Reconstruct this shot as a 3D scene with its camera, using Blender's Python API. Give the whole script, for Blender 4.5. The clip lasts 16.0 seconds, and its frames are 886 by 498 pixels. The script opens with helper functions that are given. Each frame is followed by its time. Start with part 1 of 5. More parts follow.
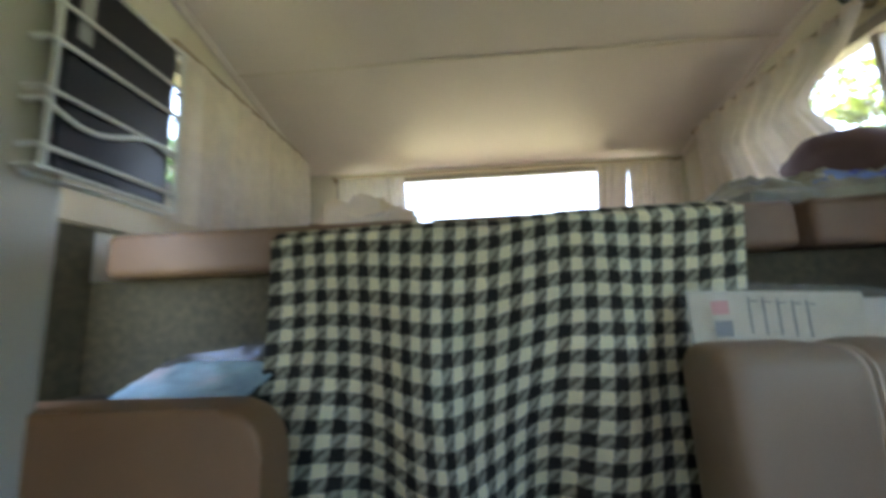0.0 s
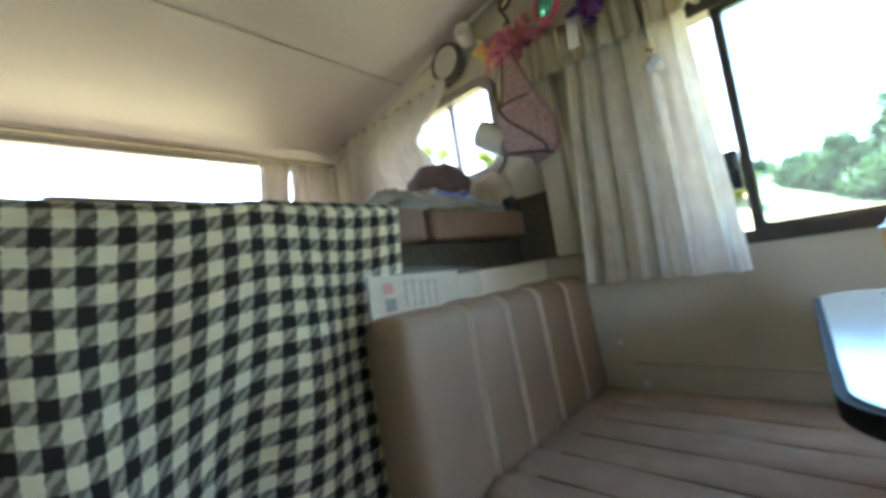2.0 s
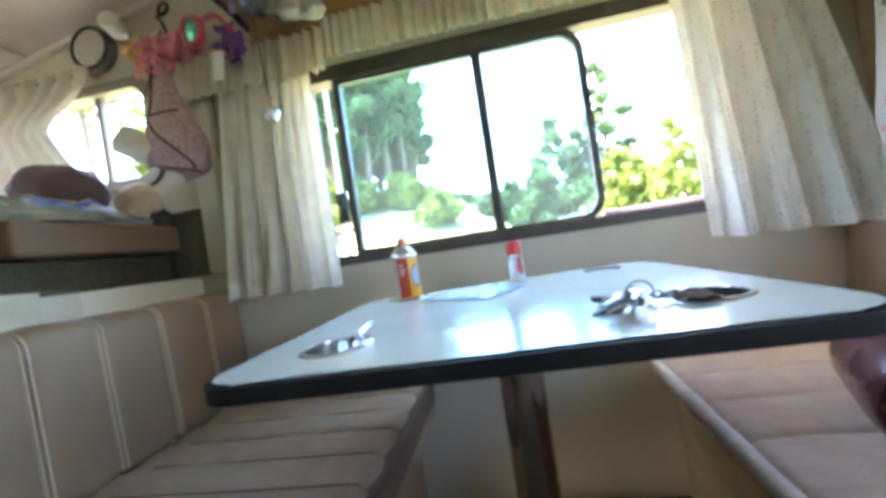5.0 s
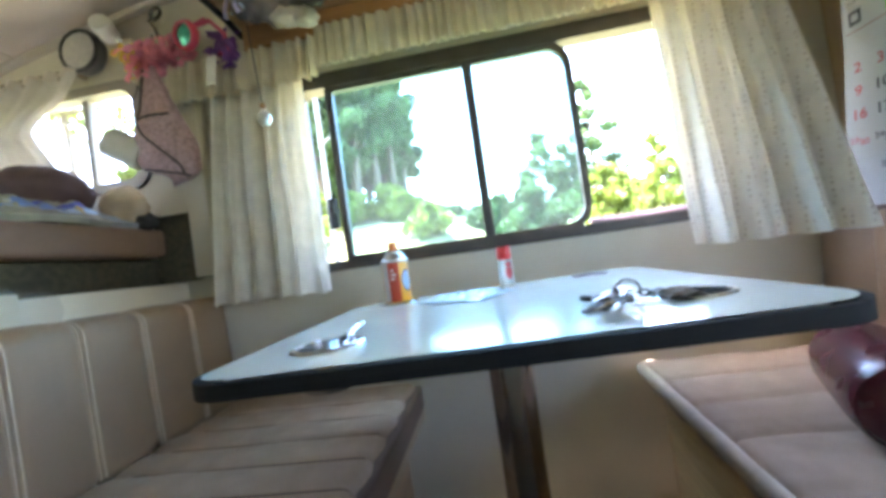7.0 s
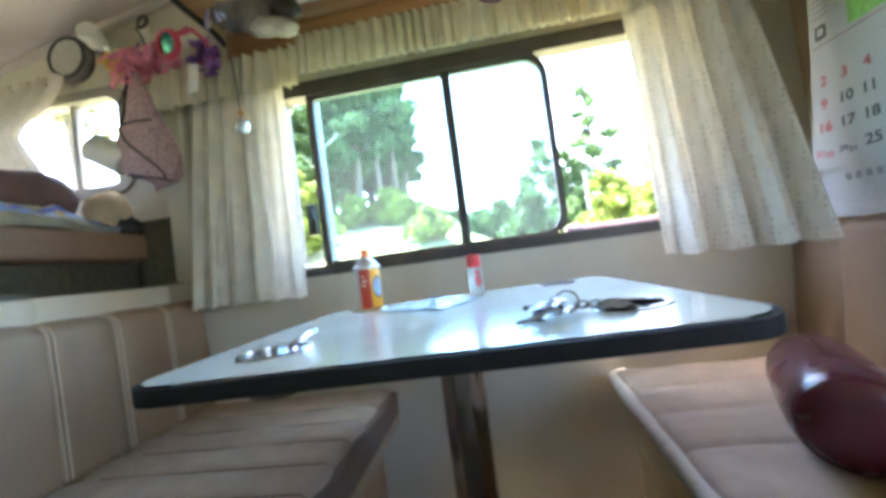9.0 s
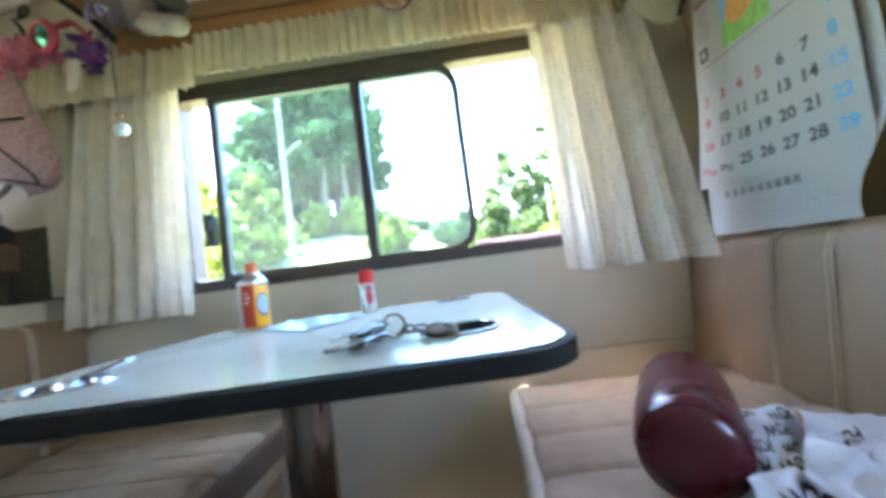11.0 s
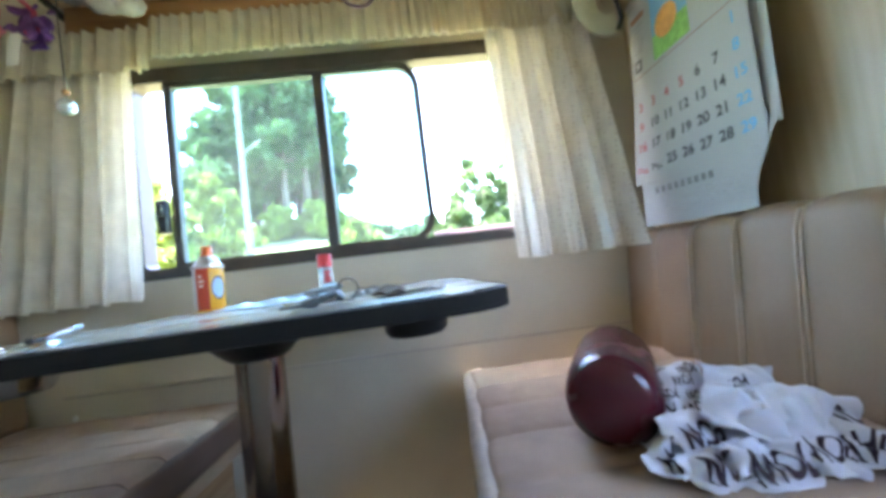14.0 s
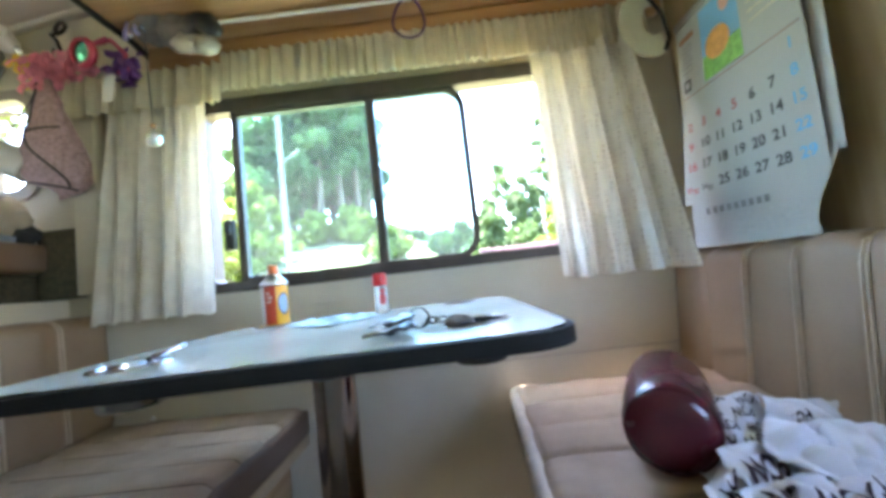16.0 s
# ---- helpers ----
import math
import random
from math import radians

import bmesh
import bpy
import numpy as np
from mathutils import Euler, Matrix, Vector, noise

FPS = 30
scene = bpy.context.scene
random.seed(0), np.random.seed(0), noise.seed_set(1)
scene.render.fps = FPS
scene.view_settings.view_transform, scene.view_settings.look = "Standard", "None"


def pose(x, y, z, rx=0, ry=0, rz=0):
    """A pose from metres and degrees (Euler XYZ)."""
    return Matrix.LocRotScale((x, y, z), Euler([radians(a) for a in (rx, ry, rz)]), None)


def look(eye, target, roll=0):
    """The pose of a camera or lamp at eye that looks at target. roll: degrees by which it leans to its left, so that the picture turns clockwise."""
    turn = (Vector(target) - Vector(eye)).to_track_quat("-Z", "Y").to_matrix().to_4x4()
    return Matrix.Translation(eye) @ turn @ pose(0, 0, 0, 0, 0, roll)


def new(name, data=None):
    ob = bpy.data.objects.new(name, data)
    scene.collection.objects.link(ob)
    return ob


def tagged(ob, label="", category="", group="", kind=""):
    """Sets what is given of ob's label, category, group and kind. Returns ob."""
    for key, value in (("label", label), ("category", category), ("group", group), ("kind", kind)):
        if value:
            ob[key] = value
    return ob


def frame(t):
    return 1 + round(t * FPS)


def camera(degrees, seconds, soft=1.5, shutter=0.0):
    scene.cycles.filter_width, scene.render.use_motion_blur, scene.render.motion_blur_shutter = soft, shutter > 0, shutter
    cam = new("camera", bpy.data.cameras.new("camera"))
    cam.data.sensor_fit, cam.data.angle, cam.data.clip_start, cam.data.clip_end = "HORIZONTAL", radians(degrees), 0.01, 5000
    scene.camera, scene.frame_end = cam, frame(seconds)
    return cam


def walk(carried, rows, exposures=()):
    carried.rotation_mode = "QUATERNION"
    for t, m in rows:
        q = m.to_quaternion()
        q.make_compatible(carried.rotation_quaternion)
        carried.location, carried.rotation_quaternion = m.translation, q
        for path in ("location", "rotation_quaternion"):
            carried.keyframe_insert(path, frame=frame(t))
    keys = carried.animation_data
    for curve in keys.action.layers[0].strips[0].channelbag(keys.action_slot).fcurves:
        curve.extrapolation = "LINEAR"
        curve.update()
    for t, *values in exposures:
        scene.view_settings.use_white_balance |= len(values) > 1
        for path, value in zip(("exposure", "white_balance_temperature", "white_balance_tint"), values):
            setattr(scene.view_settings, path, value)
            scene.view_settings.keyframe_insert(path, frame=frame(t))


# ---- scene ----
cam = camera(99.2, 16.0, soft=4.0, shutter=0.5)
PATH = [
    (0, (-0.007, 0.459, 0.846), (-0.126, 2.431, 1.159), -2.2),
    (0.5, (0.013, 0.543, 0.813), (0.257, 2.509, 1.088), -4.0),
    (1, (0.078, 0.527, 0.815), (0.742, 2.402, 1.024), -5.5),
    (1.5, (0.002, 0.499, 0.83), (1.215, 2.08, 1.007), -8.1),
    (2, (-0.077, 0.492, 0.842), (1.38, 1.854, 0.977), -8.8),
    (2.5, (-0.104, 0.46, 0.847), (1.555, 1.573, 0.941), -9.2),
    (3, (-0.1, 0.281, 0.897), (1.662, 1.226, 0.959), -9.3),
    (3.5, (-0.064, 0.223, 0.884), (1.783, 0.99, 0.922), -9.2),
    (4, (-0.047, 0.181, 0.857), (1.847, 0.821, 0.885), -9.1),
    (4.5, (-0.04, 0.126, 0.823), (1.912, 0.562, 0.834), -8.8),
    (5, (-0.06, 0.116, 0.814), (1.919, 0.408, 0.807), -8.6),
    (7.5, (-0.069, 0.124, 0.791), (1.918, 0.345, 0.841), -8.1),
    (8, (-0.071, 0.105, 0.787), (1.915, 0.331, 0.845), -7.8),
    (10.5, (-0.044, -0.086, 0.807), (1.944, 0.108, 0.915), -7.4),
    (11, (-0.014, -0.14, 0.783), (1.983, -0.072, 0.885), -7.5),
    (11.5, (-0.005, -0.167, 0.751), (1.992, -0.221, 0.847), -7.5),
    (12, (-0.019, -0.145, 0.758), (1.977, -0.211, 0.857), -7.4),
    (12.5, (-0.059, -0.129, 0.774), (1.937, -0.171, 0.878), -7.3),
    (13, (-0.091, -0.134, 0.794), (1.906, -0.15, 0.91), -7.3),
    (13.5, (-0.085, -0.136, 0.774), (1.912, -0.158, 0.89), -7.2),
    (14, (-0.055, -0.153, 0.73), (1.938, -0.274, 0.841), -7.1),
    (14.5, (-0.066, -0.128, 0.738), (1.927, -0.261, 0.854), -7.0),
    (15, (-0.088, -0.107, 0.765), (1.907, -0.145, 0.896), -6.9),
    (15.5, (-0.099, -0.105, 0.778), (1.896, -0.088, 0.923), -6.6),
    (16, (-0.097, -0.106, 0.773), (1.897, -0.075, 0.926), -6.5),
]
walk(cam, [(t, look(eye, target, roll)) for t, eye, target, roll in PATH], exposures=[(0.0, 4.2, 6450, 21), (0.5, 4.5, 6500, 21), (1.0, 4.62, 6550, 21), (1.5, 4.55, 6400, 19), (2.5, 4.51, 6350, 18), (3.5, 4.66, 6350, 18), (5.0, 4.89, 6350, 18), (8.0, 4.97, 6300, 18), (10.5, 5.01, 6300, 18), (16.0, 5.1, 6300, 18)])

# ---- world, sun ----
SUN_ELEVATION, SUN_AZIMUTH = 72.8, 63.5  # azimuth counted from +x towards +y
world = bpy.data.worlds.new("sky")
scene.world = world
world.use_nodes = True
sky = world.node_tree.nodes.new("ShaderNodeTexSky")
sky.sky_type, sky.sun_disc = "NISHITA", False
sky.sun_elevation, sky.sun_rotation = radians(SUN_ELEVATION), radians(90 - SUN_AZIMUTH)
sky.dust_density, sky.ozone_density = 1.6, 0.9
world.node_tree.links.new(sky.outputs[0], world.node_tree.nodes["Background"].inputs[0])
world.node_tree.nodes["Background"].inputs[1].default_value = 0.15
sun = new("sun", bpy.data.lights.new("sun", "SUN"))
sun.data.energy, sun.data.angle, sun.data.color = 2.9, radians(0.5), (1.0, 0.95, 0.88)
ce, se = math.cos(radians(SUN_ELEVATION)), math.sin(radians(SUN_ELEVATION))
sun.matrix_world = look((ce * math.cos(radians(SUN_AZIMUTH)), ce * math.sin(radians(SUN_AZIMUTH)), se), (0, 0, 0))


# ---- materials ----
def material(name, color, rough=0.6, vary=0.12, scale=8.0, grain=0.0, grain_scale=300.0, metal=0.0, stain=None, stain_scale=3.0,
             translucent=0.0, coat=0.0, alpha=1.0, spec=0.5):
    """A surface with colour variation at two scales, fine relief and, where told, stains."""
    m = bpy.data.materials.new(name)
    m.use_nodes = True
    nt = m.node_tree
    n, link = nt.nodes, nt.links.new
    bsdf = n["Principled BSDF"]
    coord = n.new("ShaderNodeTexCoord")
    big, small = n.new("ShaderNodeTexNoise"), n.new("ShaderNodeTexNoise")
    big.inputs["Scale"].default_value, big.inputs["Detail"].default_value = scale, 6
    small.inputs["Scale"].default_value, small.inputs["Detail"].default_value = grain_scale, 3
    link(coord.outputs["Object"], big.inputs["Vector"])
    link(coord.outputs["Object"], small.inputs["Vector"])
    ramp = n.new("ShaderNodeValToRGB")
    dark = [c * (1 - vary) for c in color]
    light = [min(1, c * (1 + vary)) for c in color]
    ramp.color_ramp.elements[0].position, ramp.color_ramp.elements[1].position = 0.3, 0.7
    ramp.color_ramp.elements[0].color, ramp.color_ramp.elements[1].color = (*dark, 1), (*light, 1)
    link(big.outputs["Fac"], ramp.inputs["Fac"])
    out = ramp.outputs["Color"]
    if stain:
        spots = n.new("ShaderNodeTexNoise")
        spots.inputs["Scale"].default_value, spots.inputs["Detail"].default_value = stain_scale, 8
        link(coord.outputs["Object"], spots.inputs["Vector"])
        edge = n.new("ShaderNodeMapRange")
        edge.inputs["From Min"].default_value, edge.inputs["From Max"].default_value = 0.52, 0.75
        edge.inputs["To Max"].default_value = 0.7
        link(spots.outputs["Fac"], edge.inputs["Value"])
        mix = n.new("ShaderNodeMixRGB")
        link(edge.outputs["Result"], mix.inputs["Fac"])
        link(out, mix.inputs["Color1"])
        mix.inputs["Color2"].default_value = (*stain, 1)
        out = mix.outputs["Color"]
    link(out, bsdf.inputs["Base Color"])
    r = n.new("ShaderNodeMapRange")
    r.inputs["To Min"].default_value, r.inputs["To Max"].default_value = max(0.02, rough - 0.08), min(1, rough + 0.08)
    link(big.outputs["Fac"], r.inputs["Value"])
    link(r.outputs["Result"], bsdf.inputs["Roughness"])
    bsdf.inputs["Metallic"].default_value = metal
    bsdf.inputs["Coat Weight"].default_value = coat
    bsdf.inputs["Specular IOR Level"].default_value = spec
    if grain:
        bump = n.new("ShaderNodeBump")
        bump.inputs["Strength"].default_value, bump.inputs["Distance"].default_value = min(1, grain), 0.002
        link(small.outputs["Fac"], bump.inputs["Height"])
        link(bump.outputs["Normal"], bsdf.inputs["Normal"])
    if translucent:
        tl, mixer = n.new("ShaderNodeBsdfTranslucent"), n.new("ShaderNodeMixShader")
        link(out, tl.inputs["Color"])
        mixer.inputs["Fac"].default_value = translucent
        link(bsdf.outputs[0], mixer.inputs[1])
        link(tl.outputs[0], mixer.inputs[2])
        link(mixer.outputs[0], n["Material Output"].inputs["Surface"])
    return m


def houndstooth(name, period, dark, light):
    """Woven check in a two-two twill, laid along the cloth's own UV in metres."""
    m = material(name, light, 0.9, 0.08, 20, 0.9, 500)
    nt = m.node_tree
    n, link = nt.nodes, nt.links.new
    uv, split = n.new("ShaderNodeUVMap"), n.new("ShaderNodeSeparateXYZ")
    link(uv.outputs[0], split.inputs[0])

    def math_node(op, a, b=None):
        node = n.new("ShaderNodeMath")
        node.operation = op
        for k, v in enumerate((a, b)):
            if v is None:
                continue
            if isinstance(v, (int, float)):
                node.inputs[k].default_value = v
            else:
                link(v, node.inputs[k])
        return node.outputs[0]

    fuzz = n.new("ShaderNodeTexNoise")
    fuzz.inputs["Scale"].default_value, fuzz.inputs["Detail"].default_value = 160, 3
    link(uv.outputs[0], fuzz.inputs["Vector"])
    shift = math_node("MULTIPLY", math_node("SUBTRACT", fuzz.outputs["Fac"], 0.5), 0.16)
    u = math_node("ADD", math_node("DIVIDE", split.outputs["X"], period), shift)
    v = math_node("ADD", math_node("DIVIDE", split.outputs["Y"], period), shift)
    warp = math_node("LESS_THAN", math_node("FRACT", u), 0.5)
    weft = math_node("LESS_THAN", math_node("FRACT", v), 0.5)
    over = math_node("LESS_THAN", math_node("FRACT", math_node("MULTIPLY", math_node("ADD", u, v), 2.0)), 0.5)
    twill = math_node("ADD", math_node("MULTIPLY", over, warp), math_node("MULTIPLY", math_node("SUBTRACT", 1.0, over), weft))
    blend = math_node("MULTIPLY", math_node("ADD", warp, weft), 0.5)
    ink = math_node("ADD", math_node("MULTIPLY", twill, 0.28), math_node("MULTIPLY", math_node("POWER", blend, 0.40), 0.71))
    mix = n.new("ShaderNodeMixRGB")
    link(ink, mix.inputs["Fac"])
    link(n["Principled BSDF"].inputs["Base Color"].links[0].from_socket, mix.inputs["Color1"])
    mix.inputs["Color2"].default_value = (*dark, 1)
    tl, mixer = n.new("ShaderNodeBsdfTranslucent"), n.new("ShaderNodeMixShader")
    link(mix.outputs[0], n["Principled BSDF"].inputs["Base Color"])
    link(mix.outputs[0], tl.inputs["Color"])
    mixer.inputs["Fac"].default_value = 0.25
    link(n["Principled BSDF"].outputs[0], mixer.inputs[1])
    link(tl.outputs[0], mixer.inputs[2])
    link(mixer.outputs[0], n["Material Output"].inputs["Surface"])
    return m


def wood(name, dark, light, along="X", rough=0.45):
    m = material(name, light, rough, 0.1, 6, 0.2, 250)
    nt = m.node_tree
    n, link = nt.nodes, nt.links.new
    coord, mapping, noise_tex, ramp = (n.new("ShaderNode" + k) for k in ("TexCoord", "Mapping", "TexNoise", "ValToRGB"))
    stretch = {"X": (1.5, 30, 30), "Y": (30, 1.5, 30), "Z": (30, 30, 1.5)}[along]
    mapping.inputs["Scale"].default_value = stretch
    noise_tex.inputs["Scale"].default_value, noise_tex.inputs["Detail"].default_value = 1.6, 8
    link(coord.outputs["Object"], mapping.inputs["Vector"])
    link(mapping.outputs[0], noise_tex.inputs["Vector"])
    link(noise_tex.outputs["Fac"], ramp.inputs["Fac"])
    ramp.color_ramp.elements[0].position, ramp.color_ramp.elements[1].position = 0.35, 0.65
    ramp.color_ramp.elements[0].color, ramp.color_ramp.elements[1].color = (*dark, 1), (*light, 1)
    link(ramp.outputs["Color"], n["Principled BSDF"].inputs["Base Color"])
    return m


def glass(name, tint, rough=0.0, haze=0.0):
    """A thin pane: mostly see-through, with a mirror-like gloss and, by haze, a milky veil."""
    m = bpy.data.materials.new(name)
    m.use_nodes = True
    nt = m.node_tree
    n, link = nt.nodes, nt.links.new
    clear, gloss, mix, fres, facing = (n.new("ShaderNode" + k) for k in ("BsdfTransparent", "BsdfGlossy", "MixShader", "MapRange", "LayerWeight"))
    facing.inputs["Blend"].default_value = 0.15
    fres.inputs["To Min"].default_value, fres.inputs["To Max"].default_value = 0.02, 0.5
    link(facing.outputs["Facing"], fres.inputs["Value"])
    clear.inputs["Color"].default_value = (*tint, 1)
    gloss.inputs["Roughness"].default_value = rough
    link(fres.outputs[0], mix.inputs["Fac"])
    link(clear.outputs[0], mix.inputs[1])
    link(gloss.outputs[0], mix.inputs[2])
    out = mix.outputs[0]
    if haze:
        veil, film_mix, spots, rng, coord = (n.new("ShaderNode" + k) for k in ("BsdfTranslucent", "MixShader", "TexNoise", "MapRange", "TexCoord"))
        spots.inputs["Scale"].default_value = 7
        link(coord.outputs["Object"], spots.inputs["Vector"])
        rng.inputs["To Min"].default_value, rng.inputs["To Max"].default_value = haze * 0.5, haze * 1.5
        link(spots.outputs["Fac"], rng.inputs["Value"])
        link(rng.outputs[0], film_mix.inputs["Fac"])
        link(out, film_mix.inputs[1])
        link(veil.outputs[0], film_mix.inputs[2])
        out = film_mix.outputs[0]
    link(out, n["Material Output"].inputs["Surface"])
    return m


WALL = material("cream_wall_panel", (0.61, 0.565, 0.455), 0.5, 0.05, 5, 0.25, 220, stain=(0.53, 0.48, 0.375))
WALL_WARM = wood("honey_wall_panel", (0.40, 0.30, 0.17), (0.48, 0.37, 0.225), "Z", 0.4)
CEILING = material("ceiling_vinyl", (0.56, 0.505, 0.465), 0.55, 0.04, 3, 0.15, 180, stain=(0.53, 0.47, 0.425), stain_scale=2)
TRIM = material("ceiling_trim_strip", (0.50, 0.45, 0.38), 0.5, 0.06)
PARTITION = material("white_partition_laminate", (0.54, 0.50, 0.41), 0.4, 0.05, 4, 0.1)
CARPET = material("olive_grey_carpet", (0.078, 0.069, 0.040), 0.95, 0.35, 60, 1.0, 700, stain=(0.052, 0.044, 0.028), stain_scale=9)
FLOOR = material("brown_floor_carpet", (0.16, 0.14, 0.11), 0.95, 0.3, 50, 1.0, 600)
VINYL = material("taupe_vinyl", (0.275, 0.185, 0.110), 0.5, 0.08, 14, 0.5, 420, stain=(0.225, 0.152, 0.086), stain_scale=7)
SEAT_CLOTH = material("taupe_seat_cloth", (0.41, 0.305, 0.225), 0.75, 0.1, 18, 0.8, 520, stain=(0.34, 0.25, 0.18), stain_scale=8)
PIPING = material("pale_taupe_piping", (0.50, 0.385, 0.27), 0.5, 0.08)
BUNK_VINYL = material("rust_brown_vinyl", (0.20, 0.125, 0.08), 0.55, 0.1, 12, 0.4, 420)
BROWN_BOARD = material("brown_vinyl_board", (0.225, 0.120, 0.052), 0.5, 0.08, 9, 0.4, 350)
BLANKET = houndstooth("houndstooth_wool", 0.0440, (0.012, 0.010, 0.007), (0.92, 0.87, 0.62))
CURTAIN = material("ivory_curtain_cloth", (0.89, 0.86, 0.79), 0.9, 0.07, 25, 0.6, 800, translucent=0.62)
CURTAIN_SHEER = material("pale_bunk_curtain", (0.74, 0.70, 0.65), 0.9, 0.06, 22, 0.5, 800, translucent=0.28)
CURTAIN_HEAVY = material("heavier_bunk_curtain", (0.74, 0.67, 0.59), 0.9, 0.07, 22, 0.5, 800, translucent=0.22)
VALANCE = material("cream_valance_cloth", (0.78, 0.72, 0.58), 0.9, 0.08, 25, 0.6, 800, translucent=0.42)
FRAME = material("dark_bronze_window_frame", (0.075, 0.063, 0.056), 0.4, 0.15, 20, 0.2, metal=0.3)
RUBBER = material("black_rubber_edge", (0.014, 0.013, 0.012), 0.7, 0.2, 40, 0.3)
RUBBER.node_tree.nodes["Principled BSDF"].inputs["Specular IOR Level"].default_value = 0.2
TABLETOP = material("white_laminate_tabletop", (0.67, 0.69, 0.63), 0.16, 0.025, 6, 0.06, 500, coat=0.2)
CHROME = material("chrome", (0.60, 0.62, 0.66), 0.15, 0.05, 30, 0.0, metal=1.0)
LEG_METAL = material("bronze_tone_metal_tube", (0.33, 0.29, 0.26), 0.13, 0.1, 20, 0.0, metal=1.0)
BLACK = material("black_plastic", (0.02, 0.02, 0.02), 0.4, 0.2, 30, 0.2)
PLYWOOD = wood("varnished_plywood", (0.36, 0.22, 0.10), (0.50, 0.33, 0.17), "X", 0.4)
CABINET = wood("orange_brown_cabinet_wood", (0.38, 0.20, 0.085), (0.52, 0.30, 0.14), "Y", 0.4)
WHITE_BOARD = material("off_white_board", (0.66, 0.59, 0.455), 0.5, 0.05, 9, 0.2)
# the haze of the tinted pane stands in for glare that pales the trees
PANE = glass("tinted_window_pane", (0.68, 0.86, 0.87), 0.0, 0.014)
CLEAR_PANE = glass("clear_window_pane", (0.95, 0.97, 0.96))
GRASS = material("sunlit_dry_grass", (0.20, 0.20, 0.09), 0.95, 0.3, 0.6, 1.0, 30, stain=(0.12, 0.17, 0.05), stain_scale=0.25)
BARK = material("grey_brown_bark", (0.12, 0.09, 0.065), 0.9, 0.3, 9, 1.0, 60)
LEAF = material("green_leaves", (0.068, 0.125, 0.038), 0.6, 0.5, 1.3, 0, translucent=0.35)
LEAF_FRESH = material("fresh_yellow_green_leaves", (0.165, 0.220, 0.034), 0.6, 0.45, 2.0, 0, translucent=0.4)
CONCRETE = material("pale_concrete", (0.20, 0.20, 0.195), 0.9, 0.12, 2, 0.6, 60)


# ---- building helpers ----
def thing(name, at, label, category, group="", kind=""):
    ob = new(name)
    ob.location = at
    ob.empty_display_size = 0.05
    return tagged(ob, label, category, group, kind)


def finish(name, bm, mat, smooth=True):
    bmesh.ops.recalc_face_normals(bm, faces=bm.faces)
    me = bpy.data.meshes.new(name)
    bm.to_mesh(me)
    bm.free()
    me.materials.append(mat)
    if smooth:
        me.polygons.foreach_set("use_smooth", [True] * len(me.polygons))
        me.set_sharp_from_angle(angle=radians(40))
    return new(name, me)


def part(name, bm, mat, parent, label="", smooth=True):
    """Links a bmesh, given in world places, as one mesh under a thing or a part."""
    ob = finish(name, bm, mat, smooth)
    ob.parent = parent
    if parent.type == "EMPTY":
        ob.matrix_parent_inverse = parent.matrix_basis.inverted()
    if label:
        ob["label"] = label
    return ob


def single(name, bm, mat, label, category, group="", kind="", smooth=True):
    return tagged(finish(name, bm, mat, smooth), label, category, group, kind)


def structure(name, bm, mat, label, smooth=False):
    return tagged(finish(name, bm, mat, smooth), label, name.split("_")[0], kind="structure")


def box(bm, x0, x1, y0, y1, z0, z1, bevel=0.0, seg=2):
    got = bmesh.ops.create_cube(bm, size=1.0, matrix=Matrix.Translation(((x0 + x1) / 2, (y0 + y1) / 2, (z0 + z1) / 2)) @ Matrix.Diagonal((x1 - x0, y1 - y0, z1 - z0, 1)))
    if bevel:
        edges = {e for v in got["verts"] for e in v.link_edges}
        bmesh.ops.bevel(bm, geom=list(edges), offset=bevel, segments=seg, affect="EDGES", profile=0.5)
    return bm


def boxed(*args, **kw):
    return box(bmesh.new(), *args, **kw)


def tube(bm, points, r, seg=8, closed=False):
    """A round bar along points; r is a number or one for each point."""
    pts = [Vector(p) for p in points]
    radii = [r] * len(pts) if isinstance(r, (int, float)) else r
    rings = []
    count, last = len(pts), None
    for k, p in enumerate(pts):
        a = pts[(k - 1) % count] if closed or k > 0 else p
        b = pts[(k + 1) % count] if closed or k < count - 1 else p
        way = (b - a).normalized()
        side = way.cross(Vector((0, 0, 1))) if last is None else last - way * last.dot(way)
        if side.length < 0.05:
            side = way.cross(Vector((0, 1, 0)))
        side.normalize()
        last = side
        up = side.cross(way)
        rings.append([bm.verts.new(p + radii[k] * (math.cos(q) * side + math.sin(q) * up)) for q in (2 * math.pi * i / seg for i in range(seg))])
    for k in range(count if closed else count - 1):
        a, b = rings[k], rings[(k + 1) % count]
        for i in range(seg):
            bm.faces.new((a[i], a[(i + 1) % seg], b[(i + 1) % seg], b[i]))
    if not closed:
        bm.faces.new(rings[0][::-1])
        bm.faces.new(rings[-1])
    return bm


